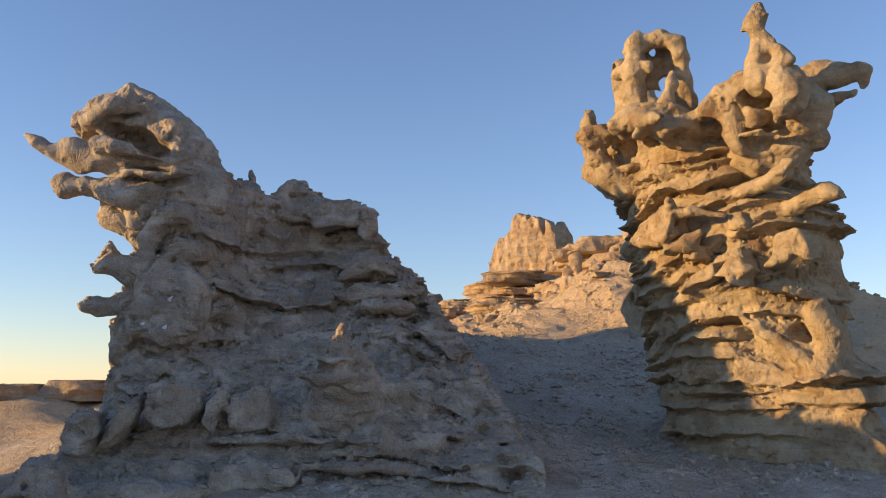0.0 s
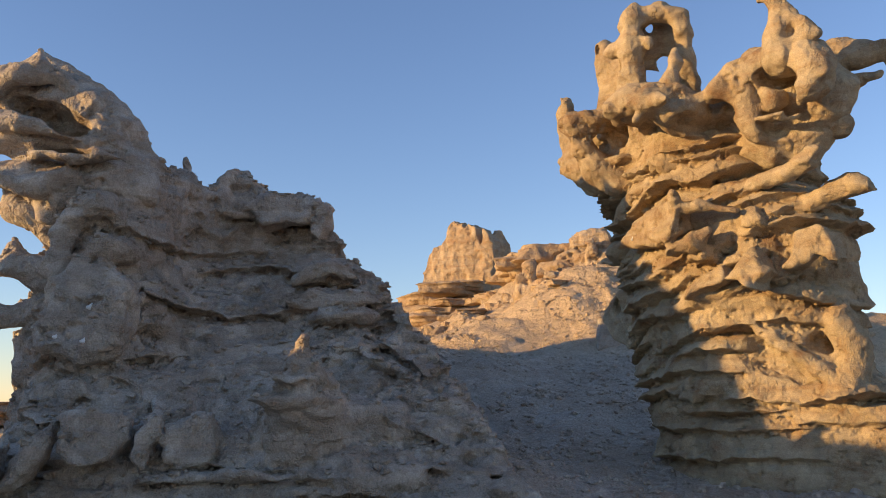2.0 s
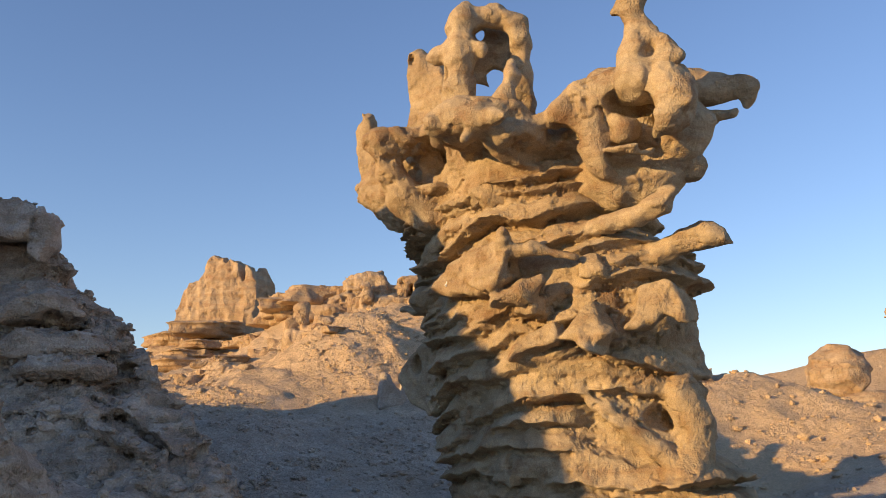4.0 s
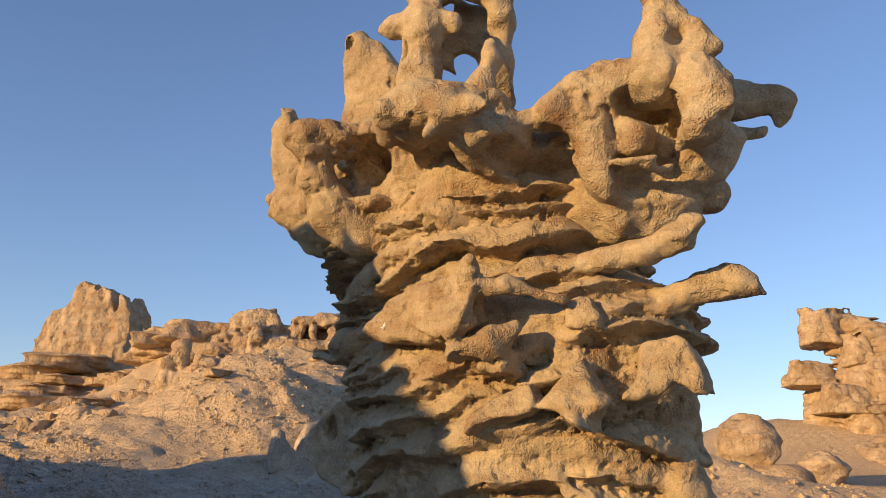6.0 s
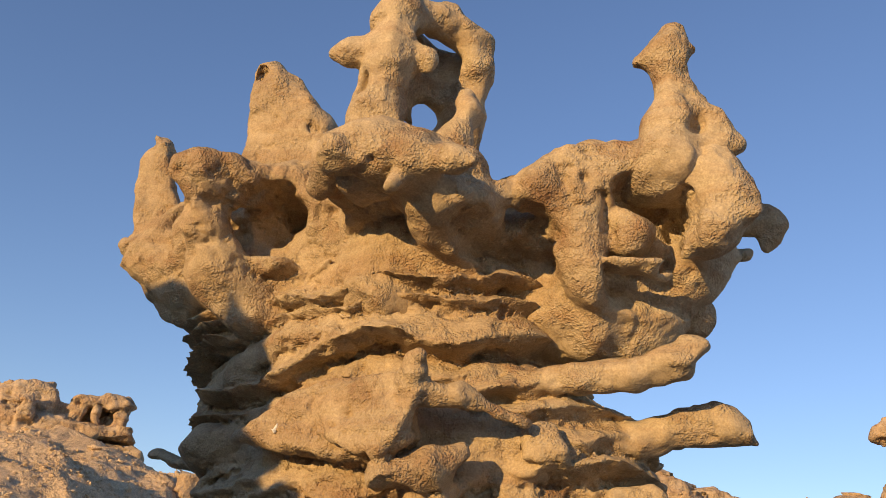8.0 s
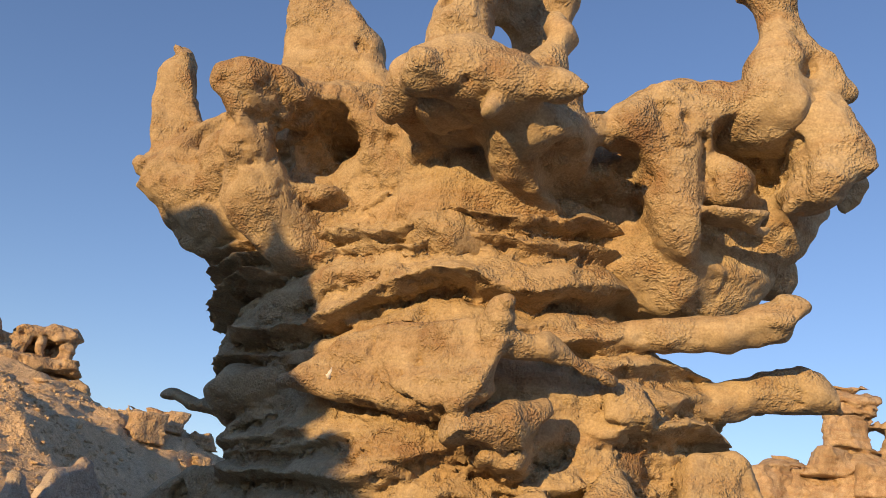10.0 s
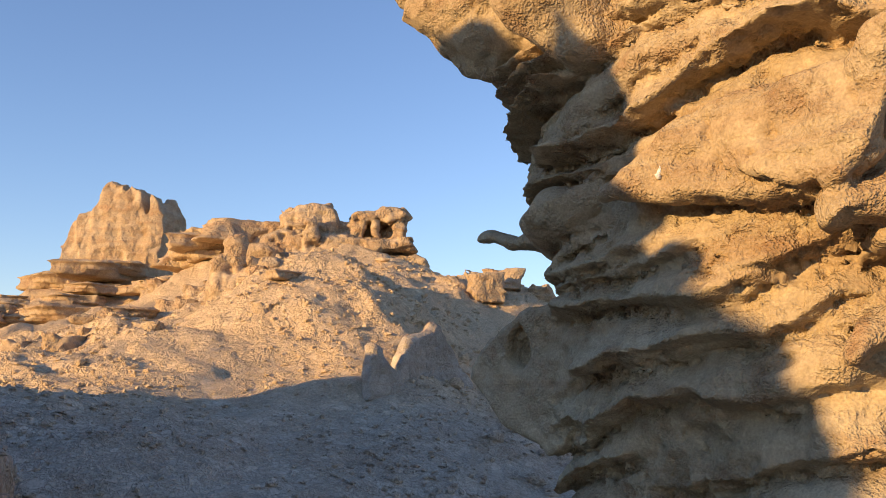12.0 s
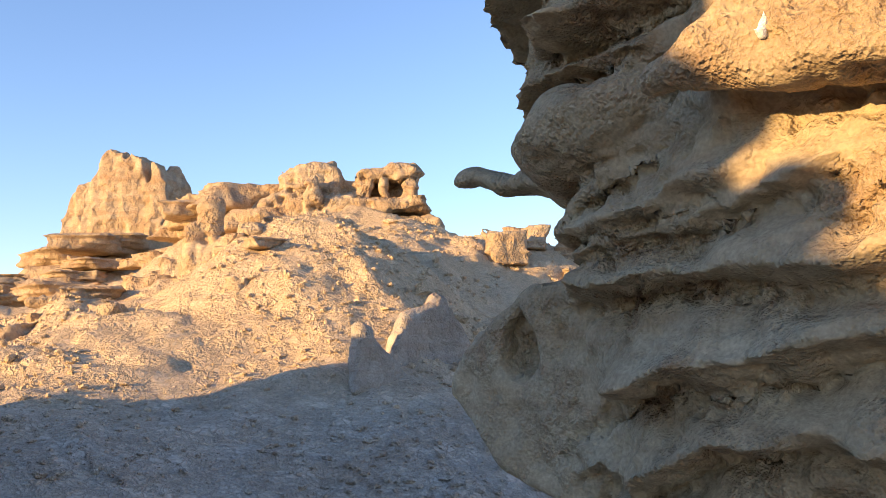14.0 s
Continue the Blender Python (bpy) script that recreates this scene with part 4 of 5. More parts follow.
    c.f += 0.05 * np.abs(c.noise(0.15, 180)) - 0.02 * c.sheets((0.2, 0.2, 0.06), 181, rise) - 0.005
    return c


def ridge_rear():
    c = Clay((-3.2, 8.8, 0.3), (0.7, 13.4, 3.9), 0.045)
    c.limb((-.45, 10.2, 0.8, .9), (-.35, 10.4, 2.2, .35), k=0.25)
    # tall limbs hidden by the ridge, added to shade the saddle and east slope
    c.limb((-1.4, 10.3, 0.8, 1.0), (-1.55, 10.4, 3.15, .45), k=0.25)
    c.limb((-1.0, 9.6, 0.8, .95), (-1.0, 9.7, 2.3, .5), k=0.25)
    c.limb((-1.6, 11.2, 0.8, .9), (-1.9, 11.2, 2.9, .4), k=0.25)
    x, y, z = c.grid()
    rise = (0.09 * c.noise(0.6, 271) + 0 * x).astype(np.float32)
    c.f += 0.4 * c.scoops((0.45, 0.45, 0.22), 272, rise) + 0.2 * c.scoops((0.2, 0.2, 0.1), 273, rise) - 0.1
    c.limb((-.35, 10.3, 2.4, .15), (-.22, 10.2, 2.55, .10), (-.05, 10.1, 2.56, .05))
    return c


def ridge_head():
    c = Clay((-3.95, 7.3, 2.85), (-1.8, 9.2, 4.65), 0.0145)
    c.limb((-2.4, 8.25, 3.0, .38), (-2.5, 8.25, 3.6, .34), (-2.62, 8.15, 3.9, .22), k=0.12)
    c.limb((-2.25, 8.4, 3.2, .34), (-2.40, 8.2, 3.8, .20), k=0.12)
    # the skull, its brow that juts out to a snub end, and the horns on it
    c.plate(((-2.99, 3.42), (-3.08, 3.72), (-3.14, 3.85), (-3.36, 3.87), (-3.32, 3.99), (-3.14, 4.14), (-2.92, 4.23), (-2.85, 4.28), (-2.70, 4.22), (-2.47, 4.07), (-2.43, 3.95), (-2.31, 3.75), (-2.25, 3.60), (-1.99, 3.49), (-1.97, 3.10), (-2.69, 3.15)), 8.26, .50, up=.1, edge=.06, k=.05)
    # an unseen plate added behind the skull, to widen its shadow on the fin
    c.plate(((-3.28, 3.86), (-3.34, 4.00), (-3.58, 4.02), (-3.54, 4.15), (-3.34, 4.31), (-3.11, 4.41), (-3.04, 4.46), (-2.88, 4.40), (-2.63, 4.24), (-2.59, 4.11), (-2.46, 3.90), (-2.40, 3.74), (-2.1, 3.1), (-3.0, 3.1)), 8.68, .60, edge=.08, k=.05)
    c.limb((-3.26, 8.01, 3.95, .075), (-3.0, 7.95, 4.06, .09), (-2.7, 7.95, 4.05, .09), (-2.47, 7.99, 3.88, .08), (-2.38, 8.01, 3.68, .08), k=0.05)
    c.limb((-2.84, 8.0, 4.15, .10), (-2.85, 8.0, 4.29, .03))
    c.limb((-2.74, 8.0, 4.16, .06), (-2.73, 8.0, 4.27, .02))
    c.limb((-3.02, 8.0, 4.10, .07), (-3.06, 8.0, 4.17, .03))
    # the long upper beak, the tongue above it and the blunt lower beak
    c.limb((-2.7, 8.1, 3.55, .18), (-3.0, 8.0, 3.57, .11), (-3.3, 8.0, 3.60, .10), (-3.52, 8.0, 3.67, .07), (-3.68, 8.0, 3.77, .05), (-3.76, 8.0, 3.83, .035), k=0.04)
    c.blob((-3.35, 8.0, 3.70), (.12, .09, .07))
    c.limb((-2.55, 7.90, 3.66, .09), (-2.9, 7.82, 3.68, .08), (-3.06, 7.84, 3.67, .06), k=0.03)
    c.limb((-2.65, 8.0, 3.22, .22), (-3.0, 7.95, 3.29, .11), (-3.18, 7.95, 3.32, .07), (-3.40, 7.95, 3.33, .10), k=0.05)
    c.blob((-2.75, 7.84, 3.22), (.25, .14, .09))
    c.blob((-2.5, 7.82, 3.42), (.34, .12, .05))
    c.limb((-2.7, 8.05, 3.05, .18), (-2.85, 8.0, 3.0, .12))
    c.f += 0.10 * np.abs(c.noise(0.2, 91)) + 0.012 * c.noise(0.1, 92) - 0.022
    # the hollow eye, and the gap between brow and beak
    c.blob((-2.84, 7.95, 3.82), (.28, .36, .10), tip=20, k=0.03, dig=True)
    c.blob((-2.62, 7.95, 3.69), (.17, .34, .10), tip=20, k=0.03, dig=True)
    c.blob((-3.18, 8.1, 3.775), (.05, .5, .04), k=0.02, dig=True)
    c.blob((-2.62, 7.78, 3.47), (.26, .28, .045), tip=10, k=0.03, dig=True)
    return c


ridge = thing("rock_ridge", "weathered grey sandstone ridge with a beaked head", "rock formation", pose(0, 0, 0))


def drawn_south(p):
    """The head and its column stand a little forward of the crest."""
    w = np.clip((-1.3 - p[:, 0]) / 0.9, 0, 1)[:, None]
    eye = np.array([0, 0, EYE])
    return eye + (p - eye) * (1 - 0.045 * w * w * (3 - 2 * w))


ridge_skin = sculpted("body", ridge_body(), GREY, ridge, near=drawn_south, crust=1.5)
sculpted("rear_spur", ridge_rear(), GREY, ridge)
sculpted("beaked_head", ridge_head(), GREY, ridge, "overhanging head with two stone beaks and a hollow eye", near=drawn_south, crust=1.3)


# a mound added out of view, to shade the foot of the ridge and fin
def mound_body():
    c = Clay((-1.8, -3.4, -0.6), (1.5, 1.9, 3.6), 0.045)
    c.limb((0, -2.2, -.4, 1.0), (0, -2.0, 1.2, .6), (0, -1.7, 1.85, .25), k=0.3)
    c.limb((0, -1.3, -.4, 1.0), (0, -1.2, 1.2, .6), (0, -1.0, 1.85, .28), k=0.3)
    c.limb((0, -.4, -.4, 1.0), (0, -.35, 1.2, .65), (0, -.3, 1.95, .3), k=0.3)
    c.limb((0, .4, -.4, .9), (0, .5, 1.7, .45), (0, .55, 2.95, .2), k=0.3)
    c.limb((0, .7, 1.2, .35), (0, .74, 3.1, .15), k=0.2)
    x, y, z = c.grid()
    zw = (z + 0.08 * c.noise(0.6, 301) + 0 * x + 0 * y).astype(np.float32)
    c.f -= 0.12 * c.slabs(zw, 302, 0.1, 0.3, 0.35)
    c.f += 0.06 * c.noise(0.35, 303)
    return c


mound = thing("shade_mound", "unseen grey sandstone mound added to cast shade", "rock formation", pose(-5.3, 6.2, 0.45))
sculpted("body", mound_body(), GREY, mound)


# The hill behind: a fluted castle rock, an outcrop with a stone shelter, slabs and posts
def castle_tower():
    c = Clay((-1.6, -1.0, -0.4), (1.6, 1.0, 2.3), 0.028)
    x, y, z = c.grid()
    crown = np.interp(c.axes[0], [-1.16, -1.1, -.95, -.52, -.46, -.36, -.22, -.08, .02, .12, .2, .3, .42, .56, .66, .72, .78, .88, .96, 1.1, 1.16],
                      [.5, 1.22, 1.36, 1.50, 1.82, 1.98, 2.12, 2.02, 2.06, 1.86, 1.84, 2.02, 1.92, 1.86, 1.42, 1.38, 1.80, 1.78, 1.62, 1.36, .6]).astype(np.float32)[:, None, None]
    deep = 0.6 - 0.1 * z + 0 * x
    c.f = np.maximum(np.maximum((np.abs(y) - deep) * 0.9, (np.abs(x - -0.01) - 1.13 + 0.05 * z)), (z - crown) * 0.8).astype(np.float32)
    flutes = c.noise((0.22, 0.25, 0.8), 103)
    c.f += 0.13 * np.abs(flutes) + 0.09 * c.scoops((0.5, 0.4, 0.16), 104, np.zeros(c.n, np.float32)) * np.clip(1.2 - z, 0, 1) + 0.06 * c.noise((0.35, 0.35, 0.6), 101) + 0.025 * np.abs(c.noise((0.14, 0.14, 0.3), 102)) - 0.055
    return c


def slab_rock(seed, rx, ry, rz, step):
    """A weathered block: broken corners, split along its beds."""
    c = Clay((-rx * 1.5, -ry * 1.5, -rz * 1.6), (rx * 1.5, ry * 1.5, rz * 1.6), step)
    x, y, z = c.grid()
    rng = np.random.RandomState(seed)
    small = min(rx, ry, rz)
    d = np.abs(z) / rz
    for i in range(7):
        t = 2 * math.pi * (i + rng.uniform(-.3, .3)) / 7
        d = np.maximum(d, (math.cos(t) * x / rx + math.sin(t) * y / ry) / rng.uniform(.8, 1.05) + 0.3 * rng.uniform(-1, 1) * z / rz)
    c.f = ((d - 1) * small).astype(np.float32)
    rise = 0.25 * rz * c.noise(rx * 0.9, seed)
    c.f -= 0.3 * small * beds((z - rise) / rz, seed + 1, -3, 3, 0.3, 0.9) * np.clip(0.5 + c.noise(rx * 0.6, seed + 2), 0, 1)
    c.f += 0.35 * small * np.abs(c.noise(rx * 0.5, seed + 3)) + 0.2 * small * np.abs(c.noise(rx * 0.22, seed + 4)) - 0.1 * small
    return c


castle = thing("castle_rock", "fluted orange sandstone tower with a broken crown", "rock formation", pose(2.55, 26.0, 4.5, 0, 0, -36) @ Matrix.Diagonal((0.98, 1.0, 1.0, 1.0)))
sculpted("tower", castle_tower(), FAR, castle, crust=0.5)
SLABS = []
for i, (a, b, d) in enumerate(((.55, .4, .16), (.4, .34, .2), (.7, .45, .14), (.35, .3, .26), (.3, .26, .14))):
    p, q = slab_rock(200 + 10 * i, a, b, d, 0.035).skin()
    SLABS.append(quad_mesh("slab", p, q, FAR))


def slab_under(parent, kind, x, y, z, turn, size=1.0, tip=0.0):
    ob = new("slab", SLABS[kind])
    ob.parent = parent
    ob.matrix_local = pose(x, y, z, tip, tip * 0.5, turn) @ Matrix.Scale(size, 4)
    return ob


for kind, x, y, z, turn, size in ((2, -.8, -.5, -.05, 10, 1.3), (0, .3, -.6, -.12, 30, 1.3), (2, 1.1, -.4, -.1, -20, 1.2), (1, .5, -.8, -.4, 5, 1.4), (0, -1.0, -.9, -.45, 40, 1.3), (3, -.2, -.9, -.45, 0, 1.3), (2, -.4, -.6, -.75, 12, 1.8)):
    slab_under(castle, kind, x, y, z, turn, size)


def outcrop_knob():
    c = Clay((-2.0, -1.2, -0.8), (2.0, 1.2, 1.5), 0.027)
    # a stacked knob, a shelter of stone pillars and a thick dark shelf
    c.blob((-.7, .1, -.1), (1.0, .7, .4), k=0.1)
    c.plate(((-1.29, 0.70), (-0.98, 0.91), (-0.56, 0.93), (-0.33, 0.69), (-0.40, 0.46), (-0.97, 0.36), (-1.26, 0.45)), 0, .7, up=.2, edge=.1, k=.03)
    c.plate(((-1.61, 0.09), (-1.51, 0.34), (-1.24, 0.48), (-0.59, 0.47), (-0.16, 0.44), (-0.21, 0.03), (-0.96, -0.11), (-1.50, -0.15)), -.05, .9, up=.3, edge=.12, k=.03)
    c.plate(((-0.22, 0.77), (0.27, 0.89), (0.63, 0.90), (0.78, 0.78), (0.60, 0.65), (-0.17, 0.61)), -.05, .6, edge=.06, k=.02)
    c.plate(((-0.60, 0.76), (-0.21, 0.66), (-0.07, 0.62), (-0.11, 0.24), (-0.68, 0.20)), .1, .7, edge=.08, k=.03)
    for outline in (((-0.16, 0.67), (0.05, 0.67), (0.00, 0.29), (-0.19, 0.28)), ((0.15, 0.67), (0.28, 0.67), (0.32, 0.31), (0.20, 0.30)), ((0.56, 0.69), (0.72, 0.68), (0.66, 0.32), (0.48, 0.30))):
        c.plate(outline, -.2, .22, edge=.05, k=.03)
    c.plate(((-0.22, 0.70), (0.60, 0.77), (0.60, 0.31), (-0.21, 0.26)), .22, .24, edge=.05, k=.03)
    c.plate(((-0.78, 0.29), (0.80, 0.38), (0.86, 0.20), (0.28, 0.12), (-0.68, 0.00)), -.05, .9, edge=.06, k=.02)
    c.plate(((-0.21, -0.02), (0.83, 0.12), (1.05, -0.06), (1.05, -0.30), (0.73, -0.41), (0.29, -0.42), (-0.20, -0.29)), .05, .9, edge=.08, k=.02)
    c.plate(((-0.87, 0.21), (-0.84, 0.59), (-0.79, 0.67), (-0.71, 0.57), (-0.65, 0.22)), -.5, .2, edge=.05, k=.03)
    x, y, z = c.grid()
    c.f -= 0.07 * beds(z + 0.06 * c.noise(0.5, 111), 112, -2, 2, 0.1, 0.25) * np.clip(0.5 + c.noise(0.35, 113), 0, 1)
    c.f += 0.08 * np.abs(c.noise(0.3, 114)) + 0.06 * np.abs(c.noise(0.13, 115)) - 0.025
    return c


knob = thing("rock_outcrop", "stacked sandstone knob with pillars and a dark overhung shelf", "rock formation", pose(4.85, 18.2, 4.15, 0, 0, -24) @ Matrix.Scale(0.9, 4))
sculpted("knob", outcrop_knob(), FAR, knob)
for kind, x, y, z, turn, size in ((0, -1.6, -.2, .05, 20, 1.0), (2, .9, -.3, -.55, -10, 1.1), (1, -1.4, -.5, -.3, 10, 1.1), (3, 1.5, .1, -.6, 0, .8)):
    slab_under(knob, kind, x, y, z, turn, size)


def placed(kind, x, y, size=1.0, turn=0.0, up=0.05, label="weathered orange sandstone block lying on the hill", group="blocks on the hill"):
    ob = new("boulder", SLABS[kind])
    ob.matrix_world = pose(x, y, float(ground(x, y)) + up, 0, 0, turn) @ Matrix.Scale(size, 4)
    return tagged(ob, label, "boulder", group)


# blocks along the crest, low slabs at its foot and beyond the shelf
rng = random.Random(9)
for i in range(34):
    t = rng.uniform(0, 0.8)
    placed(rng.randrange(5), 2.9 + 1.3 * t + rng.uniform(-.5, .5), 23.5 - 4.5 * t + rng.uniform(-.8, .8), rng.uniform(.6, 1.25), rng.uniform(0, 180), rng.uniform(.05, .3))
for i in range(16):
    placed(rng.choice((0, 2, 2, 4)), rng.uniform(-.3, 2.6), rng.uniform(22.5, 25), rng.uniform(.7, 1.2), rng.uniform(-30, 30), rng.uniform(0, .35))
for i in range(12):
    placed(rng.choice((0, 1, 2, 4)), rng.uniform(.9, 3.0), rng.uniform(14.0, 15.6), rng.uniform(.25, .5), rng.uniform(0, 180), .02)
for x, y, size, turn in ((.7, 14.2, .55, 20), (1.0, 14.5, .5, -10), (1.35, 14.1, .45, 40), (.4, 14.7, .5, 5), (1.7, 14.9, .5, 70), (2.2, 13.6, .35, 15)):
    placed(rng.choice((1, 3)), x, y, size, turn, -.07)
for x, y, size in ((5.6, 15.9, .7), (6.1, 16.3, .7), (6.6, 16.2, .5), (6.3, 15.6, .45), (7.4, 16.6, .6)):
    placed(rng.choice((1, 3, 4)), x, y, size, rng.uniform(0, 180), .12)


def post_rock(seed, heights):
    c = Clay((-.6, -.4, -.3), (.6, .4, .7), 0.02)
    for x, h, r in heights:
        c.limb((x, 0, -.25, r * 1.3), (x, 0, h * .6, r * .7), (x + .02, 0, h, r), k=0.05)
    c.f += 0.03 * c.noise(0.15, seed) + 0.015 * c.noise(0.07, seed + 1)
    return c


posts = thing("stone_posts", "short knobbly sandstone posts on the slope", "rock formation", pose(2.3, 14.5, 3.27, 0, 0, -20))
sculpted("post", post_rock(121, ((-.3, .2, .10), (-.15, .38, .12), (.15, .18, .12))), FAR, posts)
sculpted("post", post_rock(123, ((.38, .14, .11), (.5, .05, .12))), FAR, posts)
mushroom = thing("mushroom_rock", "small sandstone mushroom rock with a flat cap", "rock formation", pose(1.15, 15.2, 2.72, 0, 0, -10))
mush = post_rock(125, ((0.0, .1, .12),))
mush.limb((-.28, 0, .2, .09), (0, 0, .22, .13), (.45, 0, .26, .10), k=0.06, flat=0.6)
mush.f += 0.02 * mush.noise(0.1, 126)
sculpted("cap", mush, FAR, mushroom)


# two upright flakes of grey rock at the foot of the hill
def flake(seed, outline, west, east, y, z):
    """A thin upright sheet of rock, leaning back; its outline in (x, z)."""
    c = Clay((west, y - .5, z - .4), (east, y + .5, z + 1.0), 0.016)
    c.plate(outline, y, .15, along=.35, up=.25, edge=.03, k=.02)
    c.f += 0.10 * np.abs(c.noise(0.3, seed)) + 0.04 * np.abs(c.noise((0.12, 0.12, 0.05), seed + 1)) - 0.025
    return c


for seed, outline, west, east, y, z in ((131, ((2.47, 2.19), (2.49, 2.40), (2.53, 2.55), (2.58, 2.62), (2.65, 2.58), (2.70, 2.47), (2.86, 2.32), (2.89, 2.15)), 2.2, 3.3, 12.15, 2.25),
                                       (133, ((2.79, 2.23), (2.84, 2.44), (2.88, 2.56), (2.96, 2.71), (3.11, 2.75), (3.23, 2.86), (3.31, 2.81), (3.35, 2.70), (3.44, 2.59), (3.59, 2.40), (3.59, 2.19)), 2.4, 4.2, 12.5, 2.3)):
    p, q = flake(seed, outline, west, east, y, z).skin()
    ob = new("rock_flake", quad_mesh("rock_flake", p, q, GREY))
    tagged(ob, "thin upright grey sandstone flake at the foot of the hill", "rock", "upright flakes")


# a broken ledge at the edge of the plain
ledge = thing("rock_ledge", "low broken ledge of lit orange sandstone on a slope", "rock formation", pose(-6.4, 14.6, 1.45, 0, 0, 10))
for kind, x, y, z, turn, size in ((2, -.6, 0, .05, 0, 1.0), (0, .5, .1, .08, 25, 1.0), (2, 1.3, .3, .02, -10, .9), (1, -1.4, .2, -.1, 0, 1.0)):
    slab_under(ledge, kind, x, y, z, turn, size)


# Far side: round boulders and a layered stack on a sunlit rise
def round_boulder(seed, rx, ry, rz):
    c = Clay((-rx * 1.4, -ry * 1.4, -rz * 1.4), (rx * 1.4, ry * 1.4, rz * 1.4), rx / 22)
    c.blob((0, 0, 0), (rx, ry, rz))
    c.blob((rx * .35, 0, -rz * .25), (rx * .6, ry * .7, rz * .6))
    c.f += 0.45 * rx * np.abs(c.noise(rx * .7, seed)) + 0.2 * rx * np.abs(c.noise((rx * .4, rx * .4, rx * .2), seed + 1)) - 0.12 * rx
    return c


for x, y, z, turn, r, seed in ((13.4, 16.8, 3.15, 0, (.62, .6, .62), 141), (13.6, 16.2, 2.55, 40, (.6, .5, .48), 143), (14.3, 15.9, 2.75, -30, (.5, .4, .35), 145)):
    p, q = round_boulder(seed, *r).skin()
    ob = new("boulder", quad_mesh("boulder", p, q, FAR))
    ob.matrix_world = pose(x, y, z, 0, 0, turn)
    tagged(ob, "smooth rounded tan sandstone boulder piled with others", "boulder", "piled round boulders")


def stack_part(low, high, seed, shape):
    c = Clay(low, high, 0.06)
    shape(c)
    x, y, z = c.grid()
    zw = (z + 0.15 * c.noise(1.2, seed) - 0.1 * x + 0 * y).astype(np.float32)
    c.f -= 0.3 * c.slabs(zw, seed + 1, 0.15, 0.5, 0.6)
    c.f += 0.2 * c.noise(0.6, seed + 3) + 0.06 * c.noise(0.25, seed + 4) + 0.05
    return c


def stack_base(c):
    c.limb((.4, 0, -2, 1.6), (.5, 0, -.2, 1.1), (.3, 0, 1.0, .8), k=0.3)
    c.limb((-.8, 0, -2, 1.0), (-.6, 0, -.3, .7), k=0.3)
    c.blob((-.9, 0, .1), (1.0, .6, .25), k=0.2)
    c.limb((1.5, 0, -2.2, 1.2), (3.8, 0, -2.8, 0.9), k=0.3)
    c.limb((1.4, 0, -1, 1.0), (1.6, 0, .4, .5), k=0.3)


def stack_cap(c):
    c.blob((-.4, 0, 1.5), (1.0, .7, .45))
    c.blob((.7, 0, 1.2), (1.0, .7, .42), tip=12)


def stack_jut(c):
    c.limb((1.3, 0, .85, .45), (2.3, 0, .95, .32), (2.9, 0, .85, .26), k=0.1)


stack = thing("rock_stack", "layered tan sandstone stack with jutting blocks", "rock formation", pose(21.9, 20.9, 5.5, 0, 0, -44))
sculpted("base", stack_part((-3.2, -1.8, -2.4), (5.2, 1.8, 2.2), 151, stack_base), FAR, stack)
sculpted("cap_block", stack_part((-1.8, -1.1, .6), (2.2, 1.1, 2.3), 156, stack_cap), FAR, stack)
sculpted("jutting_block", stack_part((.4, -1.0, .1), (3.6, 1.0, 1.7), 161, stack_jut), FAR, stack)
for kind, x, y, z, turn, size in ((3, -.7, -.35, 1.45, 10, 1.9), (1, .9, -.42, 1.05, -15, 1.7), (3, .2, -.5, .75, 20, 1.6), (1, -1.1, -.5, .15, 0, 1.7), (3, 1.3, -.5, .6, 10, 1.6),
                                 (3, .8, -.85, -.3, 30, 1.7), (1, -.3, -.95, -.6, 0, 1.9), (1, 1.7, -.9, -1.1, 15, 1.6)):
    slab_under(stack, kind, x, y, z, turn, size)


def bluff_base(c):
    c.limb((-4.5, 0, -3, 1.8), (-4.2, 0, -2.3, 1.0), k=0.4)
    c.limb((-2.5, 0, -3, 2.0), (-2.3, 0, -1.7, 1.0), k=0.4)
    c.limb((-.6, 0, -3, 2.0), (-.6, 0, -.7, 1.0), k=0.4)
    c.limb((1.0, 0, -3, 2.2), (1.0, 0, -.6, 1.2), k=0.4)
    c.limb((3.5, 0, -3, 2.2), (3.5, 0, -.4, 1.3), k=0.4)


def bluff_pillar(c):
    c.limb((.7, 0, -.8, .9), (.8, 0, .6, .55), (.75, 0, 1.5, .5), k=0.3)
    c.blob((.6, 0, 1.75), (.75, .6, .28))
    c.limb((2.0, 0, -.8, .8), (2.0, 0, .9, .5), k=0.3)


bluff = thing("rock_bluff", "long low bluff of layered tan sandstone with a blocky pillar", "rock formation", pose(22.95, 14.28, 6.04, 0, 0, -68))
sculpted("base", stack_part((-6.6, -2.2, -3.6), (6.0, 2.2, 1.3), 171, bluff_base), FAR, bluff)
sculpted("pillar", stack_part((-.7, -1.3, -1.4), (3.3, 1.3, 2.4), 176, bluff_pillar), FAR, bluff)
for kind, x, y, z, turn, size in ((3, .7, -.42, .9, 5, 1.5), (1, .4, -.6, .1, 25, 1.7), (1, 1.6, -.75, -.3, -10, 1.9), (3, -1.2, -.9, -.7, 10, 2.2), (1, -3.0, -.9, -1.9, -5, 1.9), (3, 3.2, -1.0, -.5, 15, 2.2)):
    slab_under(bluff, kind, x, y, z, turn, size)
nose = thing("far_rock", "small lit sandstone hump on the rise", "rock formation", pose(9.0, 15.6, 2.75, 0, 0, -35))
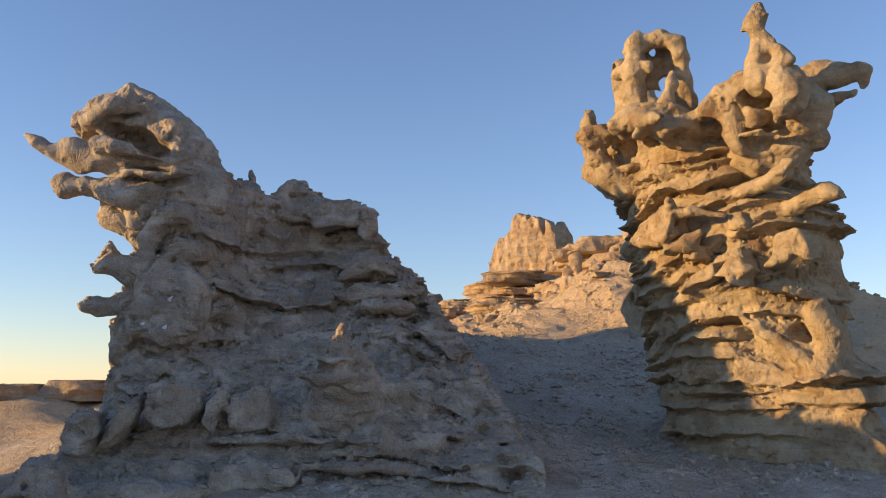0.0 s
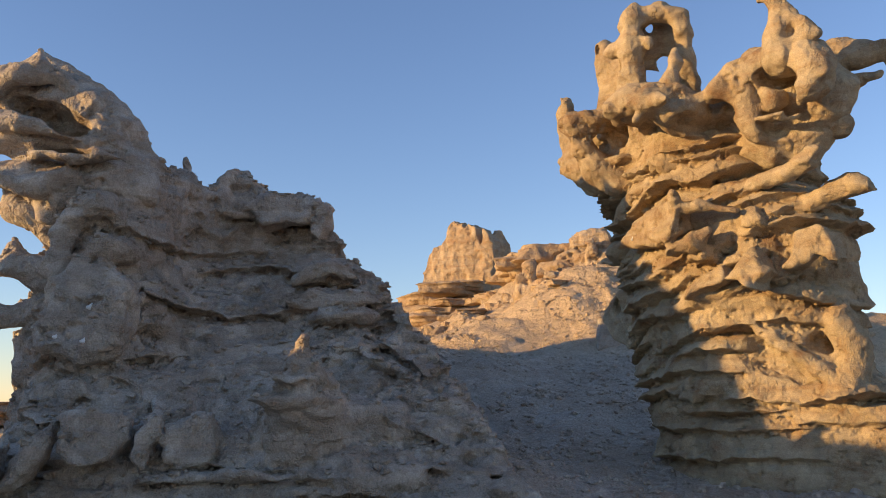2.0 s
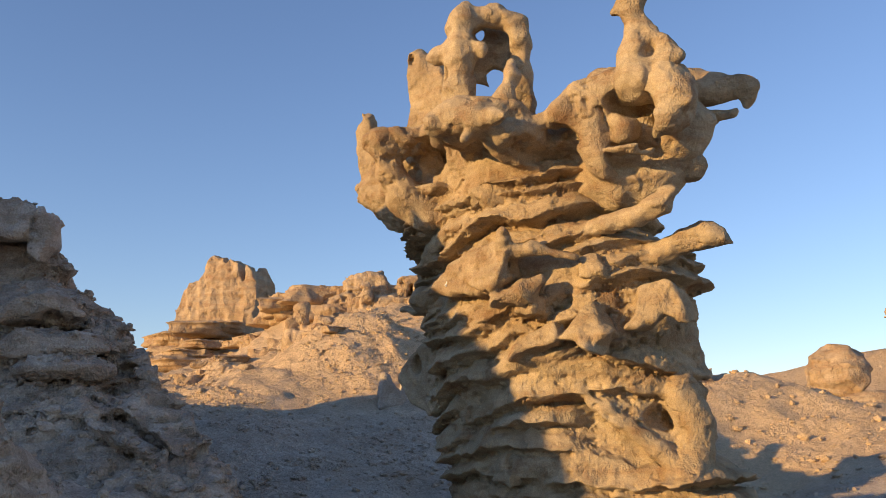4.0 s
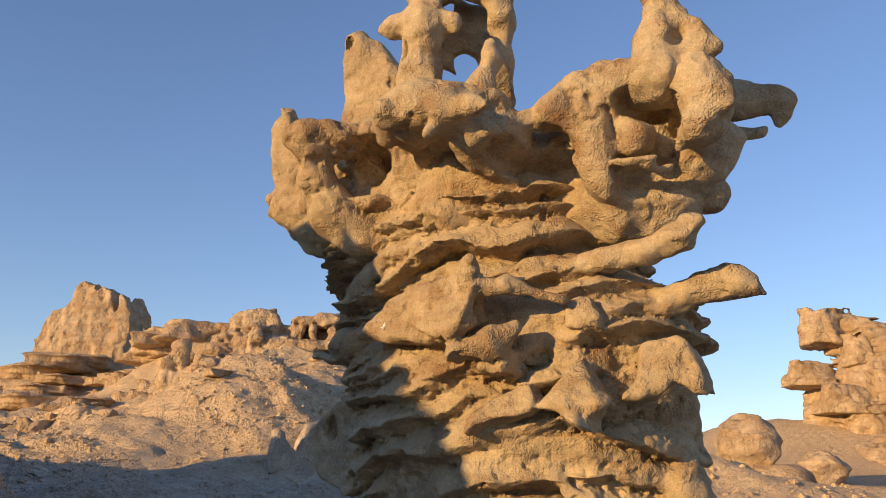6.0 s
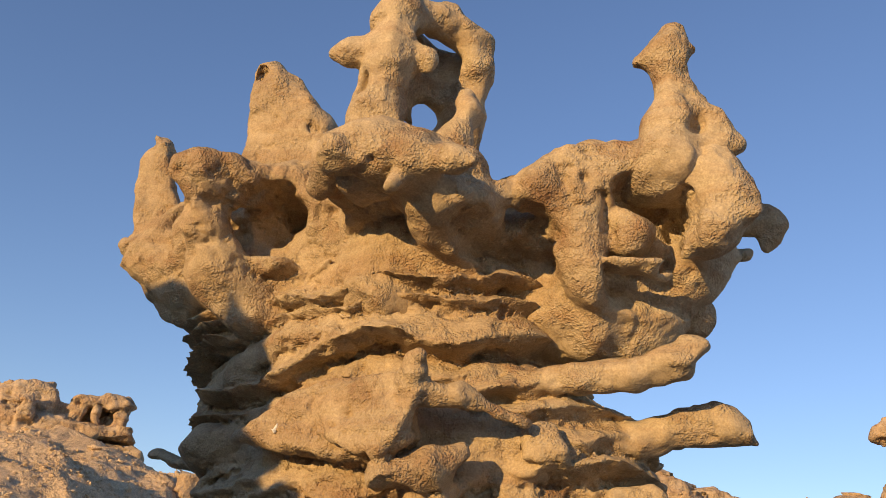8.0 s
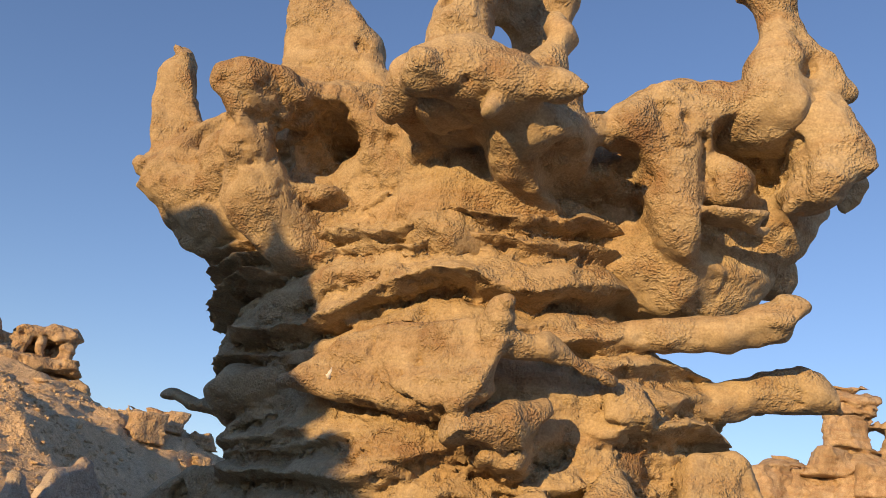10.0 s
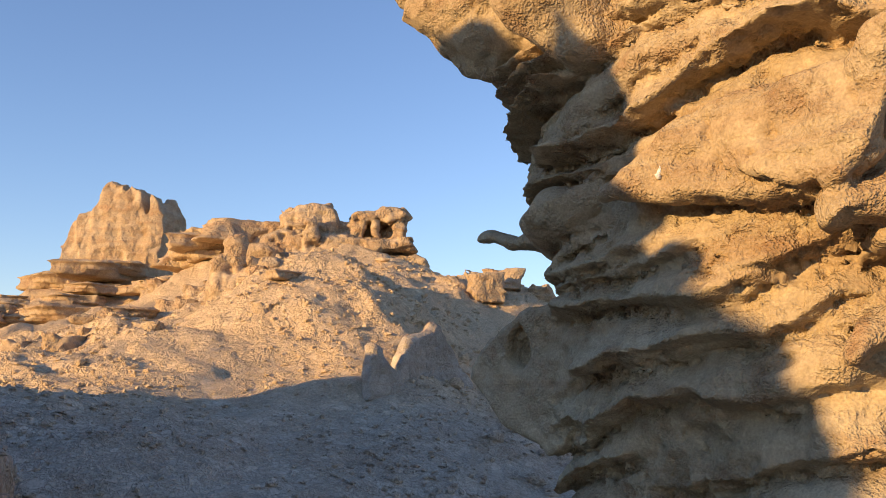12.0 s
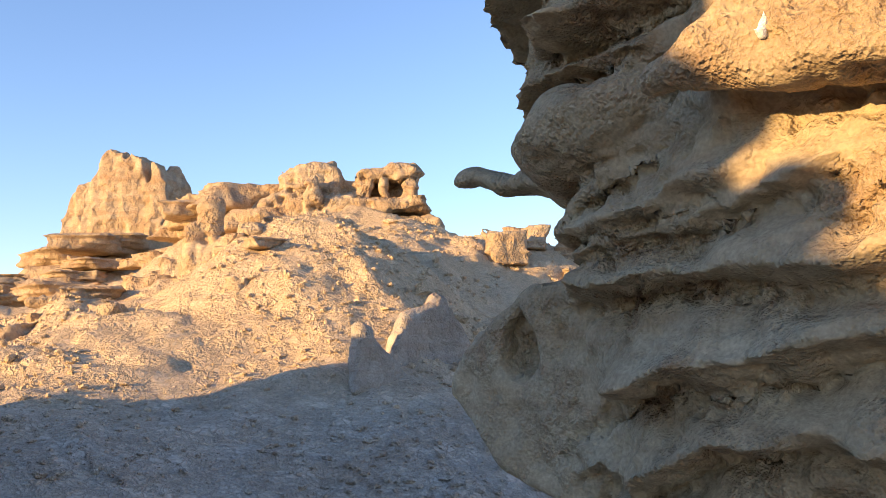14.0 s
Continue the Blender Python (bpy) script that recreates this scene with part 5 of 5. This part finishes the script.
sculpted("hump", slab_rock(161, .42, .35, .34, 0.025), FAR, nose)


# Clods and crumbs of broken rock
def stones(x, y, z, small, large, seed, material):
    rng = np.random.RandomState(seed)
    phi = (1 + 5 ** 0.5) / 2
    v = np.array([(-1, phi, 0), (1, phi, 0), (-1, -phi, 0), (1, -phi, 0), (0, -1, phi), (0, 1, phi), (0, -1, -phi), (0, 1, -phi), (phi, 0, -1), (phi, 0, 1), (-phi, 0, -1), (-phi, 0, 1)]) / 1.9
    f = np.array([(0, 11, 5), (0, 5, 1), (0, 1, 7), (0, 7, 10), (0, 10, 11), (1, 5, 9), (5, 11, 4), (11, 10, 2), (10, 7, 6), (7, 1, 8), (3, 9, 4), (3, 4, 2), (3, 2, 6), (3, 6, 8), (3, 8, 9), (4, 9, 5), (2, 4, 11), (6, 2, 10), (8, 6, 7), (9, 8, 1)])
    n = len(x)
    size = small * (large / small) ** (rng.uniform(0, 1, n) ** 2.2)
    stretch = rng.uniform(0.6, 1.3, (n, 1, 3)) * size[:, None, None] * np.array([1, 1, 0.75])
    turn = rng.uniform(0, 6.28, n)
    p = v[None] * stretch * rng.uniform(0.75, 1.2, (n, 12, 1))
    c, s = np.cos(turn)[:, None], np.sin(turn)[:, None]
    p = np.stack([c * p[..., 0] - s * p[..., 1] + x[:, None], s * p[..., 0] + c * p[..., 1] + y[:, None], p[..., 2] + (z + 0.15 * size)[:, None]], -1)
    q = (f[None] + 12 * np.arange(n)[:, None, None]).reshape(-1, 3)
    me = bpy.data.meshes.new("rubble")
    me.from_pydata(p.reshape(-1, 3).tolist(), [], q.tolist())
    me.materials.append(material)
    return me


def crumbs(count, west, east, south, north, small, large, seed):
    rng = np.random.RandomState(seed)
    x, y = rng.uniform(west, east, count), rng.uniform(south, north, count)
    keep = lumpy(x, y, 0.8, seed + 1) + 0.6 * lumpy(x, y, 0.3, seed + 2) > rng.uniform(-0.8, 0.6, count)
    x, y = x[keep], y[keep]
    return stones(x, y, ground_rough(x, y), small, large, seed, CLAY)


def crumbs_on(ob, count, small, large, seed, steep=0.5):
    """Loose stones that have come to rest where a sculpted skin is not too steep."""
    n = len(ob.data.vertices)
    co, up = np.empty(3 * n, np.float32), np.empty(3 * n, np.float32)
    ob.data.vertices.foreach_get("co", co)
    ob.data.vertices.foreach_get("normal", up)
    co, up = co.reshape(-1, 3), up.reshape(-1, 3)
    rng = np.random.RandomState(seed)
    spots = co[up[:, 2] > steep]
    spots = spots[rng.randint(0, len(spots), count)]
    spots = spots[lumpy(spots[:, 0], spots[:, 2], 0.4, seed + 1) > rng.uniform(-0.8, 0.5, count)]
    return stones(spots[:, 0], spots[:, 1], spots[:, 2], small, large, seed, ob.data.materials[0])


for spot in ((14000, -0.5, 6.5, 11.0, 17.0, 0.008, 0.032, 401), (9000, -1.0, 3.0, 6.0, 11.0, 0.008, 0.045, 411), (4000, 3.0, 15.0, 7.0, 20.0, 0.02, 0.10, 421), (3000, -6.0, 0.0, 3.0, 7.0, 0.010, 0.06, 431)):
    tagged(new("rubble", crumbs(*spot)), "loose clods and crumbs of broken sandstone", "rubble", kind="stuff")


tagged(new("rubble", crumbs_on(ridge_skin, 9000, 0.008, 0.04, 441)), "small broken stones lying on the ridge slope", "rubble", kind="stuff")


# White bird droppings on the rock
CHALK = rock_material("chalky_white", (0.75, 0.74, 0.70), (0.82, 0.81, 0.78), (0.62, 0.60, 0.55), grain=300.0, relief=0.003, rust_amount=0.2)


def dropping(spot, tall, wide, seed):
    c = Clay((-.06, -.06, -.08), (.06, .06, .08), 0.005)
    c.limb((0, 0, -tall * .5, wide), (.003, 0, 0, wide * .7), (.006, 0, tall * .5, wide * .3), k=0.01)
    c.blob((-.01, 0, -tall * .3), (wide * 1.1, wide * .8, wide * .8), k=0.01)
    c.f += 0.006 * c.noise(0.02, seed)
    p, q = c.skin()
    ob = new("bird_dropping", quad_mesh("bird_dropping", p, q, CHALK))
    ob.matrix_world = Matrix.Translation(spot)
    return tagged(ob, "small white bird dropping dried on the rock face", "bird dropping", "droppings on the rock")


dropping(front_of(fin_skin, -0.29, 2.86, -1), .035, .007, 501)
for x, z, tall, wide in ((-2.19, 2.25, .035, .018), (-2.21, 2.03, .03, .014), (-2.37, 2.05, .02, .012)):
    dropping(front_of(ridge_skin, x, z, -1), tall, wide, 503)
